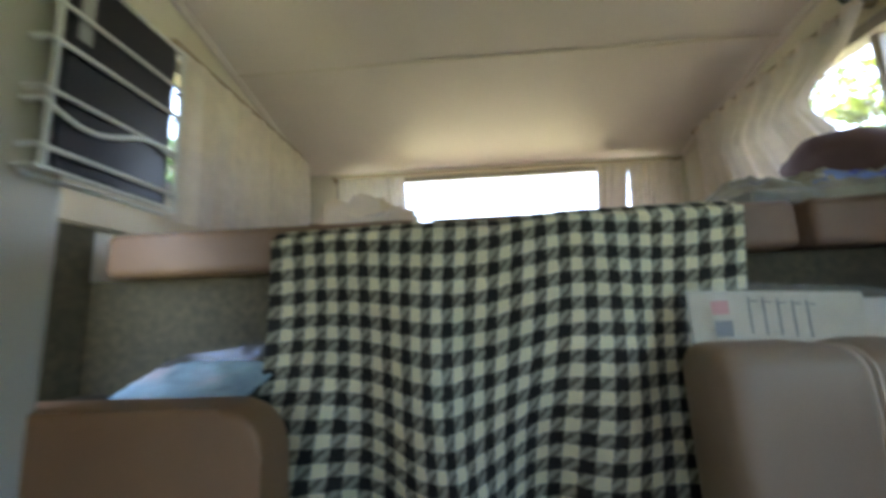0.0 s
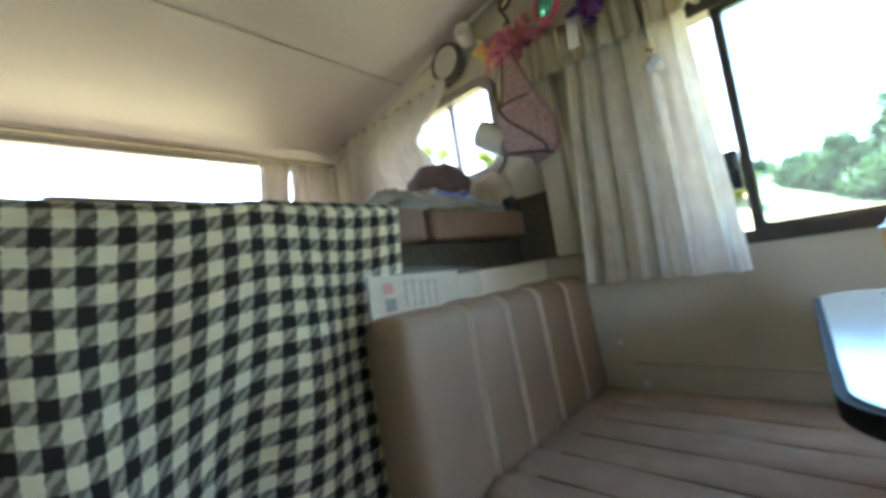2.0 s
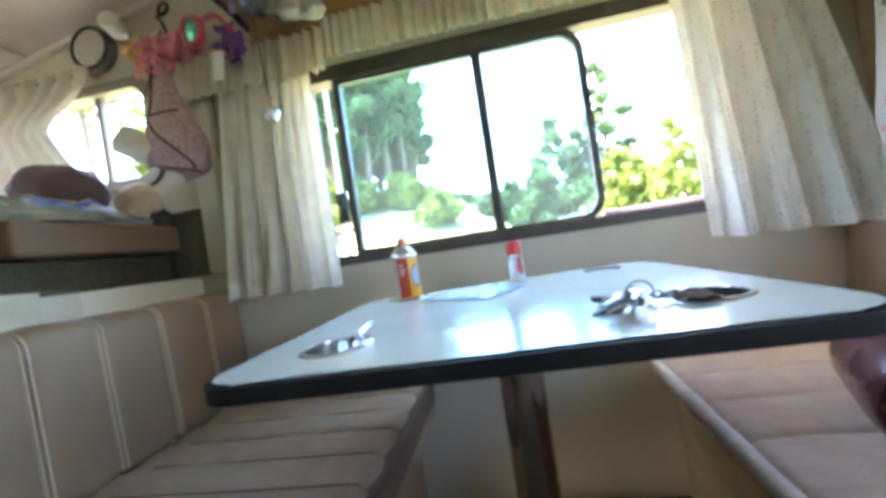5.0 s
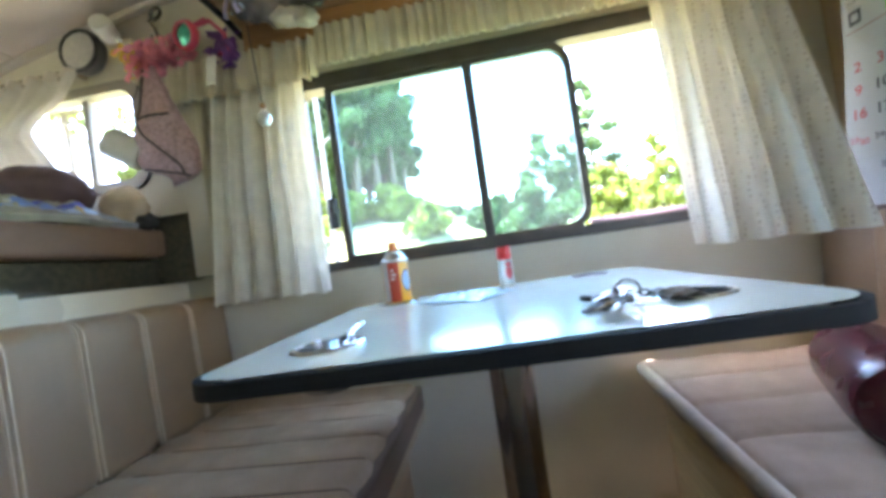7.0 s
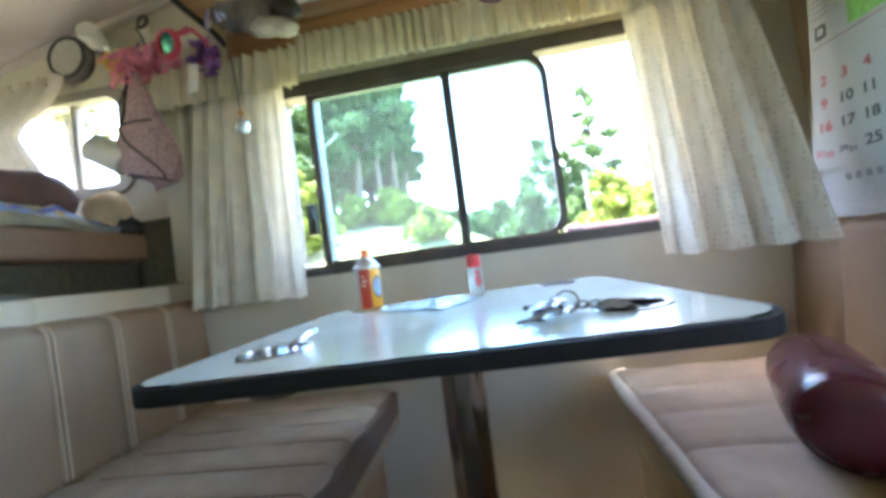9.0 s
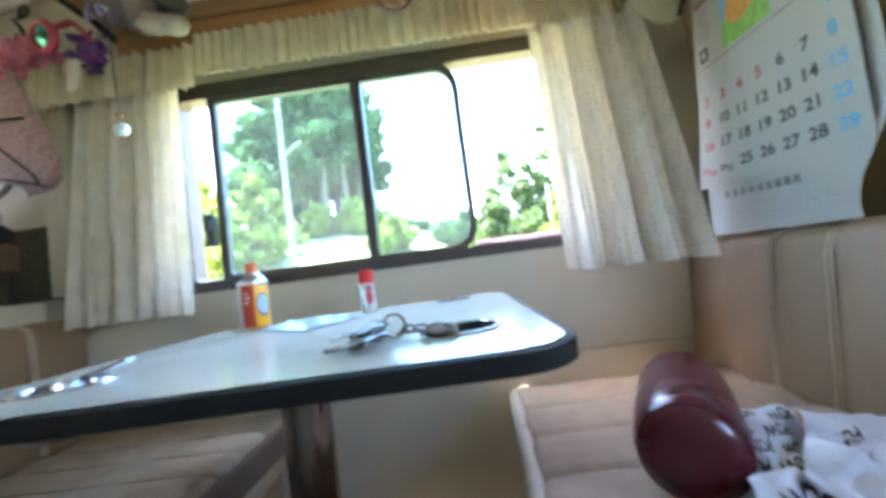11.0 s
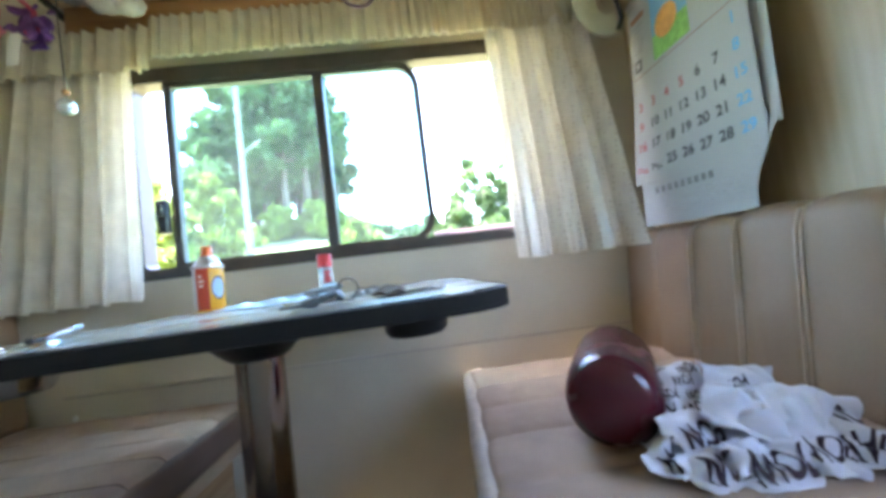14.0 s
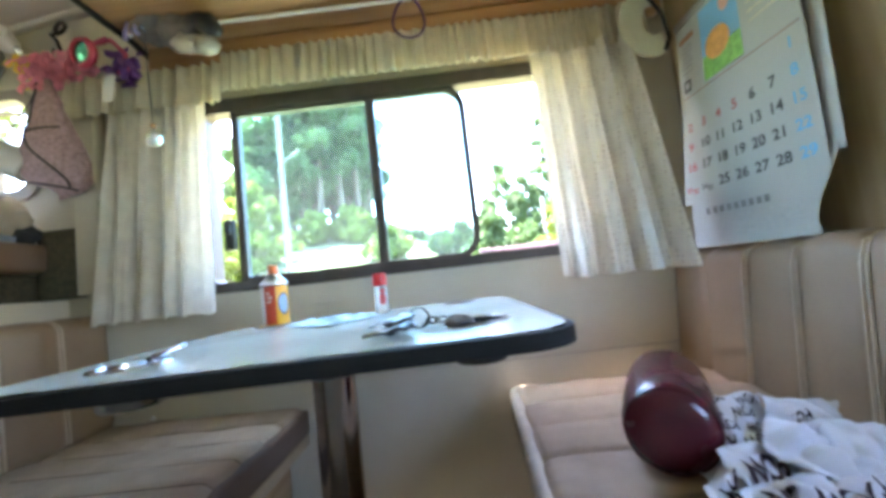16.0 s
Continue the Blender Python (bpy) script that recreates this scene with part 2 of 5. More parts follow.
def lathe(bm, profile, at, seg=32, m=None):
    """Turns (radius, height) pairs round an upright axis at a place, or under the pose m."""
    m = m or Matrix.Translation(at)
    rings = []
    for r, z in profile:
        if r < 1e-5:
            rings.append([bm.verts.new(m @ Vector((0, 0, z)))])
        else:
            rings.append([bm.verts.new(m @ Vector((r * math.cos(q), r * math.sin(q), z))) for q in (2 * math.pi * i / seg for i in range(seg))])
    for a, b in zip(rings, rings[1:]):
        for i in range(seg):
            j = (i + 1) % seg
            if len(a) == 1 and len(b) > 1:
                bm.faces.new((a[0], b[j], b[i]))
            elif len(b) == 1 and len(a) > 1:
                bm.faces.new((a[i], a[j], b[0]))
            elif len(a) > 1:
                bm.faces.new((a[i], a[j], b[j], b[i]))
    return bm


def sheet(nu, nv, f, uv=None, thick=0.0):
    """A cloth or paper surface from f(u, v), with u and v from 0 to 1; thick gives it a back."""
    bm = bmesh.new()
    layer = bm.loops.layers.uv.new("UVMap") if uv else None
    grid = [[bm.verts.new(f(i / nu, j / nv)) for j in range(nv + 1)] for i in range(nu + 1)]
    for i in range(nu):
        for j in range(nv):
            face = bm.faces.new((grid[i][j], grid[i + 1][j], grid[i + 1][j + 1], grid[i][j + 1]))
            if uv:
                for loop, (a, b) in zip(face.loops, ((i, j), (i + 1, j), (i + 1, j + 1), (i, j + 1))):
                    loop[layer].uv = uv(a / nu, b / nv)
    if thick:
        bmesh.ops.recalc_face_normals(bm, faces=bm.faces)
        bmesh.ops.solidify(bm, geom=bm.faces[:], thickness=thick)
    return bm


def rounded_outline(x0, x1, y0, y1, r, seg=8):
    out = []
    for cx, cy, start in ((x1 - r, y1 - r, 0), (x0 + r, y1 - r, 90), (x0 + r, y0 + r, 180), (x1 - r, y0 + r, 270)):
        for k in range(seg + 1):
            q = radians(start + 90 * k / seg)
            out.append((cx + r * math.cos(q), cy + r * math.sin(q)))
    return out


def slab(outline, z0, z1, place):
    """A plate with that outline between two levels; place(a, b, c) gives the point."""
    bm = bmesh.new()
    low = [bm.verts.new(place(a, b, z0)) for a, b in outline]
    high = [bm.verts.new(place(a, b, z1)) for a, b in outline]
    count = len(outline)
    bm.faces.new(low[::-1])
    bm.faces.new(high)
    for i in range(count):
        bm.faces.new((low[i], low[(i + 1) % count], high[(i + 1) % count], high[i]))
    return bm


def ring_frame(outer, inner, c0, c1, place):
    """A frame between two outlines of equal count, between two depths."""
    bm = bmesh.new()
    count = len(outer)
    rows = [[bm.verts.new(place(a, b, c)) for a, b in line] for line, c in ((outer, c0), (outer, c1), (inner, c1), (inner, c0))]
    for r in range(4):
        p, q = rows[r], rows[(r + 1) % 4]
        for i in range(count):
            bm.faces.new((p[i], p[(i + 1) % count], q[(i + 1) % count], q[i]))
    return bm


def channel_cushion(x0, x1, y0, y1, z0, z1, r, seams, depth=0.006, lean=0.0, end=0.03, puff=0.006, seed=0):
    """An upholstered block along x with stitched channels across it; lean shifts y as z rises."""
    bm = bmesh.new()
    cy, cz, hy, hz = (y0 + y1) / 2, (z0 + z1) / 2, (y1 - y0) / 2, (z1 - z0) / 2
    base = rounded_outline(-hy, hy, -hz, hz, r, 6)
    dense = []
    for k, (a, b) in enumerate(base):
        c, d = base[(k + 1) % len(base)]
        steps = max(1, int(math.hypot(c - a, d - b) / 0.03))
        dense += [(a + (c - a) * s / steps, b + (d - b) * s / steps) for s in range(steps)]
    n_x = max(24, int((x1 - x0) / 0.008))
    rings = []
    for i in range(n_x + 1):
        x = x0 + (x1 - x0) * i / n_x
        near = min((abs(x - s) for s in seams), default=1.0)
        dip = depth * math.exp(-(near / 0.007) ** 2) - puff * min(1, near / 0.05)
        tip = min(x - x0, x1 - x)
        if tip < end:
            dip += end * (1 - math.sqrt(max(0, 1 - (1 - tip / end) ** 2)))
        ring = []
        for a, b in dense:
            fa, fb = (hy - dip) / hy, (hz - dip) / hz
            wob = 0.004 * noise.noise(Vector((x * 7, a * 9 + seed, b * 9)))
            y, z = cy + a * fa + wob * (a / hy), cz + b * fb + wob * (b / hz)
            ring.append(bm.verts.new((x, y + lean * (z - z0), z)))
        rings.append(ring)
    count = len(dense)
    for p, q in zip(rings, rings[1:]):
        for i in range(count):
            bm.faces.new((p[i], p[(i + 1) % count], q[(i + 1) % count], q[i]))
    bm.faces.new(rings[0][::-1])
    bm.faces.new(rings[-1])
    return bm


# ---- structure ----
X_WALL, X_LEFT, Y_FRONT, Y_BACK = 1.10, -0.82, 2.32, -0.90


def wall_x(name, x0, x1, ya, yb, za, zb, holes, mat, label):
    """A wall across x with rectangular openings (y0, y1, z0, z1) that go through it."""
    bm = bmesh.new()
    ys = sorted({ya, yb, *(v for h in holes for v in h[:2])})
    zs = sorted({za, zb, *(v for h in holes for v in h[2:])})
    for a, b in zip(ys, ys[1:]):
        for c, d in zip(zs, zs[1:]):
            if not any(h[0] <= (a + b) / 2 <= h[1] and h[2] <= (c + d) / 2 <= h[3] for h in holes):
                box(bm, x0, x1, a, b, c, d)
    bmesh.ops.remove_doubles(bm, verts=bm.verts, dist=1e-5)
    twins = {}
    for f in bm.faces:
        twins.setdefault(tuple(round(v, 4) for v in f.calc_center_median()), []).append(f)
    bmesh.ops.delete(bm, geom=[f for fs in twins.values() if len(fs) > 1 for f in fs], context="FACES")
    return structure(name, bm, mat, label)


WIN = (-0.57, 0.665, 0.815, 1.43)      # dinette window opening: y0, y1, z0, z1
BUNK_WIN = (1.235, 1.95, 1.21, 1.53)   # bunk side window
wall_x("wall_east", X_WALL, X_WALL + 0.04, Y_BACK - 0.04, Y_FRONT + 0.04, -0.05, 1.98, [WIN, BUNK_WIN], WALL, "cream panelled side wall with window openings")
wall_x("wall_west", X_LEFT - 0.04, X_LEFT, 0.9, Y_FRONT + 0.04, -0.05, 1.98, [(1.36, 2.12, 1.21, 1.55)], WALL, "cream side wall of the sleeping bunk")
# the partition's opening is out of view, added to let in extra daylight
wall_x("wall_partition", -0.64, -0.60, -2.6, 0.951, 0.0, 1.98, [(-2.3, -1.0, 0.85, 1.50)], PARTITION, "white laminate partition with a rounded edge and an added opening")
structure("trim_partition", tube(bmesh.new(), [(-0.62, 0.951, 0.0), (-0.62, 0.951, 1.9)], 0.020, 14), PARTITION, "rounded edge strip of the partition", True)
bm = bmesh.new()
for x0, x1, z0, z1 in ((X_LEFT, -0.66, -0.05, 1.75), (1.0, X_WALL, -0.05, 1.75), (-0.66, 1.0, -0.05, 1.20), (-0.66, 1.0, 1.52, 1.75)):
    box(bm, x0, x1, Y_FRONT, Y_FRONT + 0.04, z0, z1)
structure("wall_front", bm, WALL, "cream front wall of the bunk with a wide low window")
structure("wall_back", boxed(0.15, X_WALL, Y_BACK - 0.04, Y_BACK, -0.05, 1.98), WALL_WARM, "honey-coloured panelled wall behind the bench")
# unseen rear wall; its opening is added to brighten surfaces that face back
bm = bmesh.new()
for x0, x1, z0, z1 in ((-0.66, 0.15, -0.05, 0.9), (-0.66, 0.15, 1.55, 1.98), (-0.66, -0.48, 0.9, 1.55), (-0.03, 0.15, 0.9, 1.55)):
    box(bm, x0, x1, -2.64, -2.6, z0, z1)
structure("wall_rear", bm, WALL, "cream rear wall, its opening added for daylight")
structure("floor_underbody", boxed(-0.86, 1.14, -2.64, 2.36, -1.0, -0.061), RUBBER, "dark underbody of the vehicle")
structure("wall_aisle", boxed(0.15, 0.19, -2.6, Y_BACK - 0.04, -0.05, 1.98), WALL_WARM, "honey-coloured aisle wall")
structure("floor", boxed(-0.9, 1.16, -2.66, 2.36, -0.06, 0.0), FLOOR, "brown carpeted floor")


def ceiling_height(y):
    """The ceiling stays level over the room and comes down over the bunk."""
    k = max(0.0, y - 0.9)
    return 1.83 - 0.115 * k - 0.052 * k * k


bm = sheet(4, 40, lambda u, v: Vector((X_LEFT - 0.03 + (X_WALL + 0.03 - X_LEFT) * u + 0.015, -2.64 + (Y_FRONT + 2.68) * v, ceiling_height(-2.64 + (Y_FRONT + 2.68) * v))), thick=-0.04)
structure("ceiling", bm, CEILING, "off-white vinyl ceiling that slopes down over the bunk", True)
bm = bmesh.new()
box(bm, X_LEFT, X_WALL, 1.662, 1.676, ceiling_height(1.67) - 0.004, ceiling_height(1.67) + 0.01, 0.002)
structure("trim_ceiling", bm, TRIM, "thin ceiling joint strip")
bm = bmesh.new()
for x, s in ((X_WALL, -1), (X_LEFT, 1)):
    tube(bm, [(x + s * 0.012, y, ceiling_height(y) - 0.010) for y in [0.9 + 0.1 * k for k in range(15)]], 0.014, 8)
structure("trim_cornice", bm, CEILING, "rounded vinyl cornice along the ceiling", True)

# ---- dinette window ----
def on_wall(a, b, c):
    return Vector((c, a, b))


win = thing("window_1", (X_WALL, 0.0, WIN[2]), "dark bronze framed sliding window with rounded sash", "window", kind="structure")
y0, y1, z0, z1 = WIN
outer, inner = rounded_outline(y0 - 0.012, y1 + 0.012, z0 - 0.012, z1 + 0.012, 0.03), rounded_outline(y0 + 0.022, y1 - 0.016, z0 + 0.020, z1 - 0.035, 0.02)
part("outer_frame", ring_frame(outer, inner, X_WALL - 0.008, X_WALL + 0.05, on_wall), FRAME, win)
sash_out, sash_in = [], []
for line, grow in ((sash_out, 0.0), (sash_in, 0.021)):
    for cy, cz, q0, r in ((-0.135, 1.327, 90, 0.077), (-0.135, 0.903, 180, 0.077), (0.555, 0.836, 270, 0.010), (0.555, 1.394, 0, 0.010)):
        for k in range(9):
            q, rr = radians(q0 + 90 * k / 8), r - grow if r > 0.05 else r
            shift = 0.0 if r > 0.05 else -grow
            line.append((cy + shift + rr * math.cos(q), cz + (shift if cz > 1 else -shift) + rr * math.sin(q)))
part("sash", ring_frame(sash_out, sash_in, X_WALL + 0.004, X_WALL + 0.028, on_wall), FRAME, win)
part("mullion", boxed(X_WALL + 0.000, X_WALL + 0.032, 0.086, 0.118, 0.845, 1.39, 0.004), FRAME, win)
part("jamb", boxed(X_WALL + 0.002, X_WALL + 0.030, 0.548, 0.568, 0.835, 1.40, 0.003), FRAME, win)
for a, b in ((0.118, 0.545), (-0.200, 0.086)):
    ob = part("pane", boxed(X_WALL + 0.014, X_WALL + 0.018, a, b, 0.848, 1.385), PANE, win, smooth=False)
    ob.visible_shadow = False
latch = part("latch", boxed(X_WALL - 0.022, X_WALL + 0.004, 0.568, 0.600, 0.935, 1.035, 0.005), BLACK, win)
part("latch_lever", boxed(X_WALL - 0.032, X_WALL - 0.018, 0.574, 0.592, 0.985, 1.02, 0.004), BLACK, latch)
# pink in the rail colour paints the sunlit reflections along the sill
RAIL = material("aluminium_rail_pink_reflection", (0.42, 0.30, 0.33), 0.4, 0.1, metal=0.5)
for x0, x1, low, high in ((0.030, 0.046, 0.833, 0.852), (0.006, 0.016, 0.833, 0.844)):
    part("sill_rail", boxed(X_WALL + x0, X_WALL + x1, -0.55, -0.205, low, high, 0.002), RAIL, win)

# bunk windows
win = thing("window_2", (X_WALL, 1.5, 1.21), "small grey framed bunk side window", "window", kind="structure")
GREYFRAME = material("grey_window_surround", (0.30, 0.27, 0.24), 0.5, 0.1)
outer, inner = rounded_outline(BUNK_WIN[0] - 0.03, BUNK_WIN[1] + 0.03, BUNK_WIN[2] - 0.03, BUNK_WIN[3] + 0.03, 0.07), rounded_outline(BUNK_WIN[0] + 0.005, BUNK_WIN[1] - 0.005, BUNK_WIN[2] + 0.005, BUNK_WIN[3] - 0.005, 0.05)
part("window_frame", ring_frame(outer, inner, X_WALL - 0.014, X_WALL + 0.04, on_wall), GREYFRAME, win)
part("pane", boxed(X_WALL + 0.02, X_WALL + 0.024, BUNK_WIN[0], BUNK_WIN[1], BUNK_WIN[2], BUNK_WIN[3]), CLEAR_PANE, win, smooth=False).visible_shadow = False
part("mullion", boxed(X_WALL + 0.006, X_WALL + 0.034, 1.43, 1.452, 1.215, 1.525, 0.003), GREYFRAME, win)
win = thing("window_3", (X_LEFT, 1.7, 1.21), "bunk side window behind a drawn curtain", "window", kind="structure")
outer, inner = rounded_outline(1.335, 2.145, 1.185, 1.575, 0.06), rounded_outline(1.365, 2.115, 1.215, 1.545, 0.05)
part("window_frame", ring_frame(outer, inner, X_LEFT - 0.04, X_LEFT + 0.012, on_wall), GREYFRAME, win)
part("pane", boxed(X_LEFT - 0.024, X_LEFT - 0.02, 1.36, 2.12, 1.21, 1.55), CLEAR_PANE, win, smooth=False).visible_shadow = False
win = thing("window_4", (0.17, Y_FRONT, 1.2), "wide low front window of the bunk", "window", kind="structure")
bm = bmesh.new()
for x0, x1, z0, z1 in ((-0.66, 1.0, 1.20, 1.222), (-0.66, 1.0, 1.50, 1.52), (-0.66, -0.64, 1.222, 1.50), (0.98, 1.0, 1.222, 1.50)):
    box(bm, x0, x1, Y_FRONT - 0.008, Y_FRONT + 0.03, z0, z1)
part("window_frame", bm, GREYFRAME, win, smooth=False)
part("pane", boxed(-0.64, 0.98, Y_FRONT + 0.01, Y_FRONT + 0.014, 1.222, 1.50), CLEAR_PANE, win, smooth=False).visible_shadow = False

# ---- bunk ----
bm = bmesh.new()
box(bm, X_LEFT, X_WALL, 1.215, 1.235, 0.60, 0.925, 0.004)
structure("wall_underbunk", bm, CARPET, "olive grey carpeted board under the bunk", True)
single("carpet_panel", boxed(1.068, X_WALL - 0.0005, 1.062, 1.20, 0.842, 1.065, 0.006), CARPET, "olive carpeted wall patch at the bunk's end", "panel")
single("bunk_platform", boxed(X_LEFT, X_WALL, 1.2165, Y_FRONT, 0.9052, 0.93, 0.002), CARPET, "carpeted sleeping platform over the cab", "bunk")
structure("wall_lining", boxed(X_LEFT, X_LEFT + 0.012, 0.93, 1.214, 0.0, 1.045, 0.003), CARPET, "olive grey carpet lining on the side wall")
for a, b in ((-0.735, -0.10), (-0.08, 0.60), (0.625, 1.085)):
    bm = boxed(a, b, 1.165, 2.28, 0.932, 1.022, 0.017, 4)
    single("bunk_cushion", bm, BUNK_VINYL, "rust-brown vinyl mattress cushion on the bunk", "cushion", "cushions on the bunk")
# ---- blanket ----
def blanket_point(u, v):
    length = v * 1.12
    x = -0.372 + 0.856 * u
    droop = float(np.interp(u, [0, 0.3, 0.5, 0.65, 1], [0.026, 0.018, 0.021, 0.006, 0.005]))
    drop = max(0.0, length - 0.16)
    if length < 0.16:
        y, z = 1.29 - length * 0.94, 1.028 + 0.004 * math.sin(u * 19)
        if length > 0.11:
            q = (length - 0.11) / 0.05
            y, z = 1.187 - 0.040 * math.sin(q * math.pi / 2), 1.030 - 0.018 * (1 - math.cos(q * math.pi / 2))
        return Vector((x, y, z - droop * max(0.0, min(1.0, (length - 0.06) / 0.08))))
    k = min(1.0, drop / 0.35)
    fold = 0.022 * math.sin(17 * u - 5.5 * drop + 0.6) + 0.012 * math.sin(31 * u + 3.0 * drop) + 0.020 * math.sin(9 * u + 9 * drop * (1 - u)) - 0.03 * math.exp(-((u - 0.34 - 0.22 * drop) / 0.05) ** 2)
    y = 1.147 - 0.012 + k * (fold - 0.012) + 0.03 * drop
    sway = 0.018 * k * math.sin(11 * u - 4 * drop)
    return Vector((x + sway - 0.10 * u * min(1, drop / 0.5) * 0.5, y, 1.012 - droop - drop + 0.006 * math.sin(13 * u) - 0.042 * k * math.exp(-((u - 0.40) / 0.2) ** 2)))


single("hanging_blanket", sheet(110, 130, blanket_point, uv=lambda u, v: (u * 0.92, v * 1.12), thick=0.003), BLANKET, "black and cream houndstooth wool blanket hung as a divider", "blanket")

# ---- left side of the passage ----
bm = slab(rounded_outline(-0.80, -0.276, 0.0, 0.728, 0.062), 0.952, 1.03, lambda a, b, c: Vector((a, c, b)))
bmesh.ops.bevel(bm, geom=[e for e in bm.edges if abs(e.verts[0].co.y - e.verts[1].co.y) < 1e-6], offset=0.010, segments=3, affect="EDGES", profile=0.5)
single("seat_board", bm, BROWN_BOARD, "brown vinyl covered seat back board with rounded corner", "seat back")
single("side_shelf", boxed(X_LEFT, -0.40, 1.035, 1.215, 0.66, 0.70, 0.006), CARPET, "olive carpeted shelf beside the passage", "shelf")

# ---- dinette benches ----
SEAT_SEAMS = [0.36, 0.46, 0.56, 0.66, 0.76, 0.86, 0.96]
SEAM_DARK = material("dark_seam_thread", (0.15, 0.10, 0.07), 0.8, 0.1)
SEAMS = [0.505, 0.64, 0.787, 0.939]
bench = thing("dinette_bench", (0.7, 0.6, 0.0), "taupe upholstered dinette bench with plywood base", "bench", "dinette benches")
part("seat", channel_cushion(0.27, 1.09, 0.393, 1.0, 0.345, 0.432, 0.03, SEAT_SEAMS, 0.011, seed=1), SEAT_CLOTH, bench)
for s in SEAT_SEAMS:
    part("seam", tube(bmesh.new(), [(s, 0.400, 0.395), (s, 0.408, 0.414), (s, 0.420, 0.4245)] + [(s, 0.43 + 0.05 * k, 0.4262) for k in range(11)], 0.0034, 6), SEAM_DARK, bench)
part("front_welt", boxed(0.275, 1.085, 0.377, 0.405, 0.350, 0.420, 0.009, 3), material("dark_brown_vinyl_welt", (0.13, 0.085, 0.06), 0.5, 0.12, 14, 0.4), bench)
part("wood_trim", boxed(0.28, 1.095, 0.384, 0.96, 0.312, 0.346, 0.006), material("pale_wood_strip", (0.42, 0.31, 0.19), 0.4, 0.1), bench)
part("base", boxed(0.29, 1.095, 0.452, 1.0, 0.0, 0.318, 0.004), PLYWOOD, bench)
back = part("backrest", channel_cushion(0.318, 1.09, 0.978, 1.090, 0.425, 0.775, 0.035, SEAMS, 0.007, lean=0.05, seed=2), VINYL, bench)
for s in SEAMS:
    for d in (-0.0055, 0.0055):
        line = [(0.9785, 0.44 + 0.02 * k) for k in range(15)] + [(1.0135 - 0.0350 * math.cos(q), 0.7390 + 0.0350 * math.sin(q)) for q in [k * math.pi / 16 for k in range(1, 9)]] + [(1.05, 0.774)]
        part("piping", tube(bmesh.new(), [(s + d, y + 0.05 * (z - 0.425), z) for y, z in line], 0.0034, 6), PIPING, back)
board = thing("bench_back_board", (0.7, 1.13, 0.0), "off-white panel standing behind the bench back", "panel")
part("panel", boxed(0.43, 1.095, 1.122, 1.149, 0.05, 0.838, 0.006), WHITE_BOARD, board)



def aslant(bm):
    """The front edge of this bench runs a little askew to the wall."""
    for v in bm.verts:
        v.co.y += max(0.0, min(1.0, (v.co.y + 0.8) / 0.58)) * 0.0745 * (0.56 - v.co.x)
    return bm


bench = thing("dinette_bench", (0.7, -0.5, 0.0), "taupe upholstered bench with red bolster on it", "bench", "dinette benches")
part("seat", aslant(channel_cushion(0.20, 1.018, -0.80, -0.215, 0.380, 0.440, 0.026, [0.32, 0.46, 0.60, 0.74, 0.88], 0.005, seed=3)), SEAT_CLOTH, bench)
part("edge_welt", aslant(tube(bmesh.new(), [(0.215 + 0.005 * k, -0.211, 0.427) for k in range(157)] + [(1.004, -0.214, 0.427), (1.014, -0.224, 0.427), (1.018, -0.25, 0.427)], [0.0145 + 0.0012 * (k % 2) for k in range(160)], 10)), material("pale_ribbed_edge", (0.56, 0.48, 0.39), 0.6, 0.12, 40, 0.4), bench)
part("base", aslant(boxed(0.21, 0.955, -0.88, -0.238, 0.0, 0.385, 0.006)), PLYWOOD, bench)
back = part("backrest", channel_cushion(0.17, 1.099, -0.865, -0.765, 0.43, 0.768, 0.03, [0.30, 0.42, 0.55, 0.68, 0.81, 0.95], 0.006, lean=-0.10, seed=4), VINYL, bench)
for s in (0.30, 0.42, 0.55, 0.68, 0.81):
    for d in (-0.005, 0.005):
        pts = [(s + d, -0.7635 - 0.10 * (z - 0.43), z) for z in [0.45 + 0.03 * k for k in range(10)]] + [(s + d, -0.772 - 0.034, 0.757), (s + d, -0.80 - 0.034, 0.767), (s + d, -0.84 - 0.034, 0.766)]
        part("piping", tube(bmesh.new(), pts, 0.0030, 6), PIPING, back)

# ---- table ----
table = thing("dinette_table", (0.55, 0.112, 0.0), "white laminate dinette table with black rubber edge", "table")


def slant(y):
    return 0.012 * (0.28 - y)


def askew(bm):
    """The table is a little deeper at one end than at the other, and that end stands higher."""
    for v in bm.verts:
        v.co.x += max(0.0, v.co.x - 0.65) / 0.3 * (0.12 - v.co.y) * 0.05
        v.co.z += slant(v.co.y)
    return bm


flat = lambda a, b, c: Vector((a, b, c))
T_X0, T_X1, T_Y0, T_Y1 = 0.308, 0.955, -0.245, 0.492
HOLES = ((0.435, 0.357), (0.464, -0.136), (0.882, -0.118))
bm = bmesh.new()
for z in (0.682, 0.7005):
    edges = []
    for line in [rounded_outline(T_X0 + 0.009, T_X1 - 0.009, T_Y0 + 0.009, T_Y1 - 0.009, 0.055, 10)] + [[(x + 0.0445 * math.cos(q), y + 0.0445 * math.sin(q)) for q in [k * math.pi / 20 for k in range(40)]] for x, y in HOLES]:
        ring = [bm.verts.new((a, b, z)) for a, b in line]
        edges += [bm.edges.new((ring[k], ring[(k + 1) % len(ring)])) for k in range(len(ring))]
    bmesh.ops.triangle_fill(bm, use_beauty=True, edges=edges)
part("tabletop", askew(bm), TABLETOP, table, smooth=False)
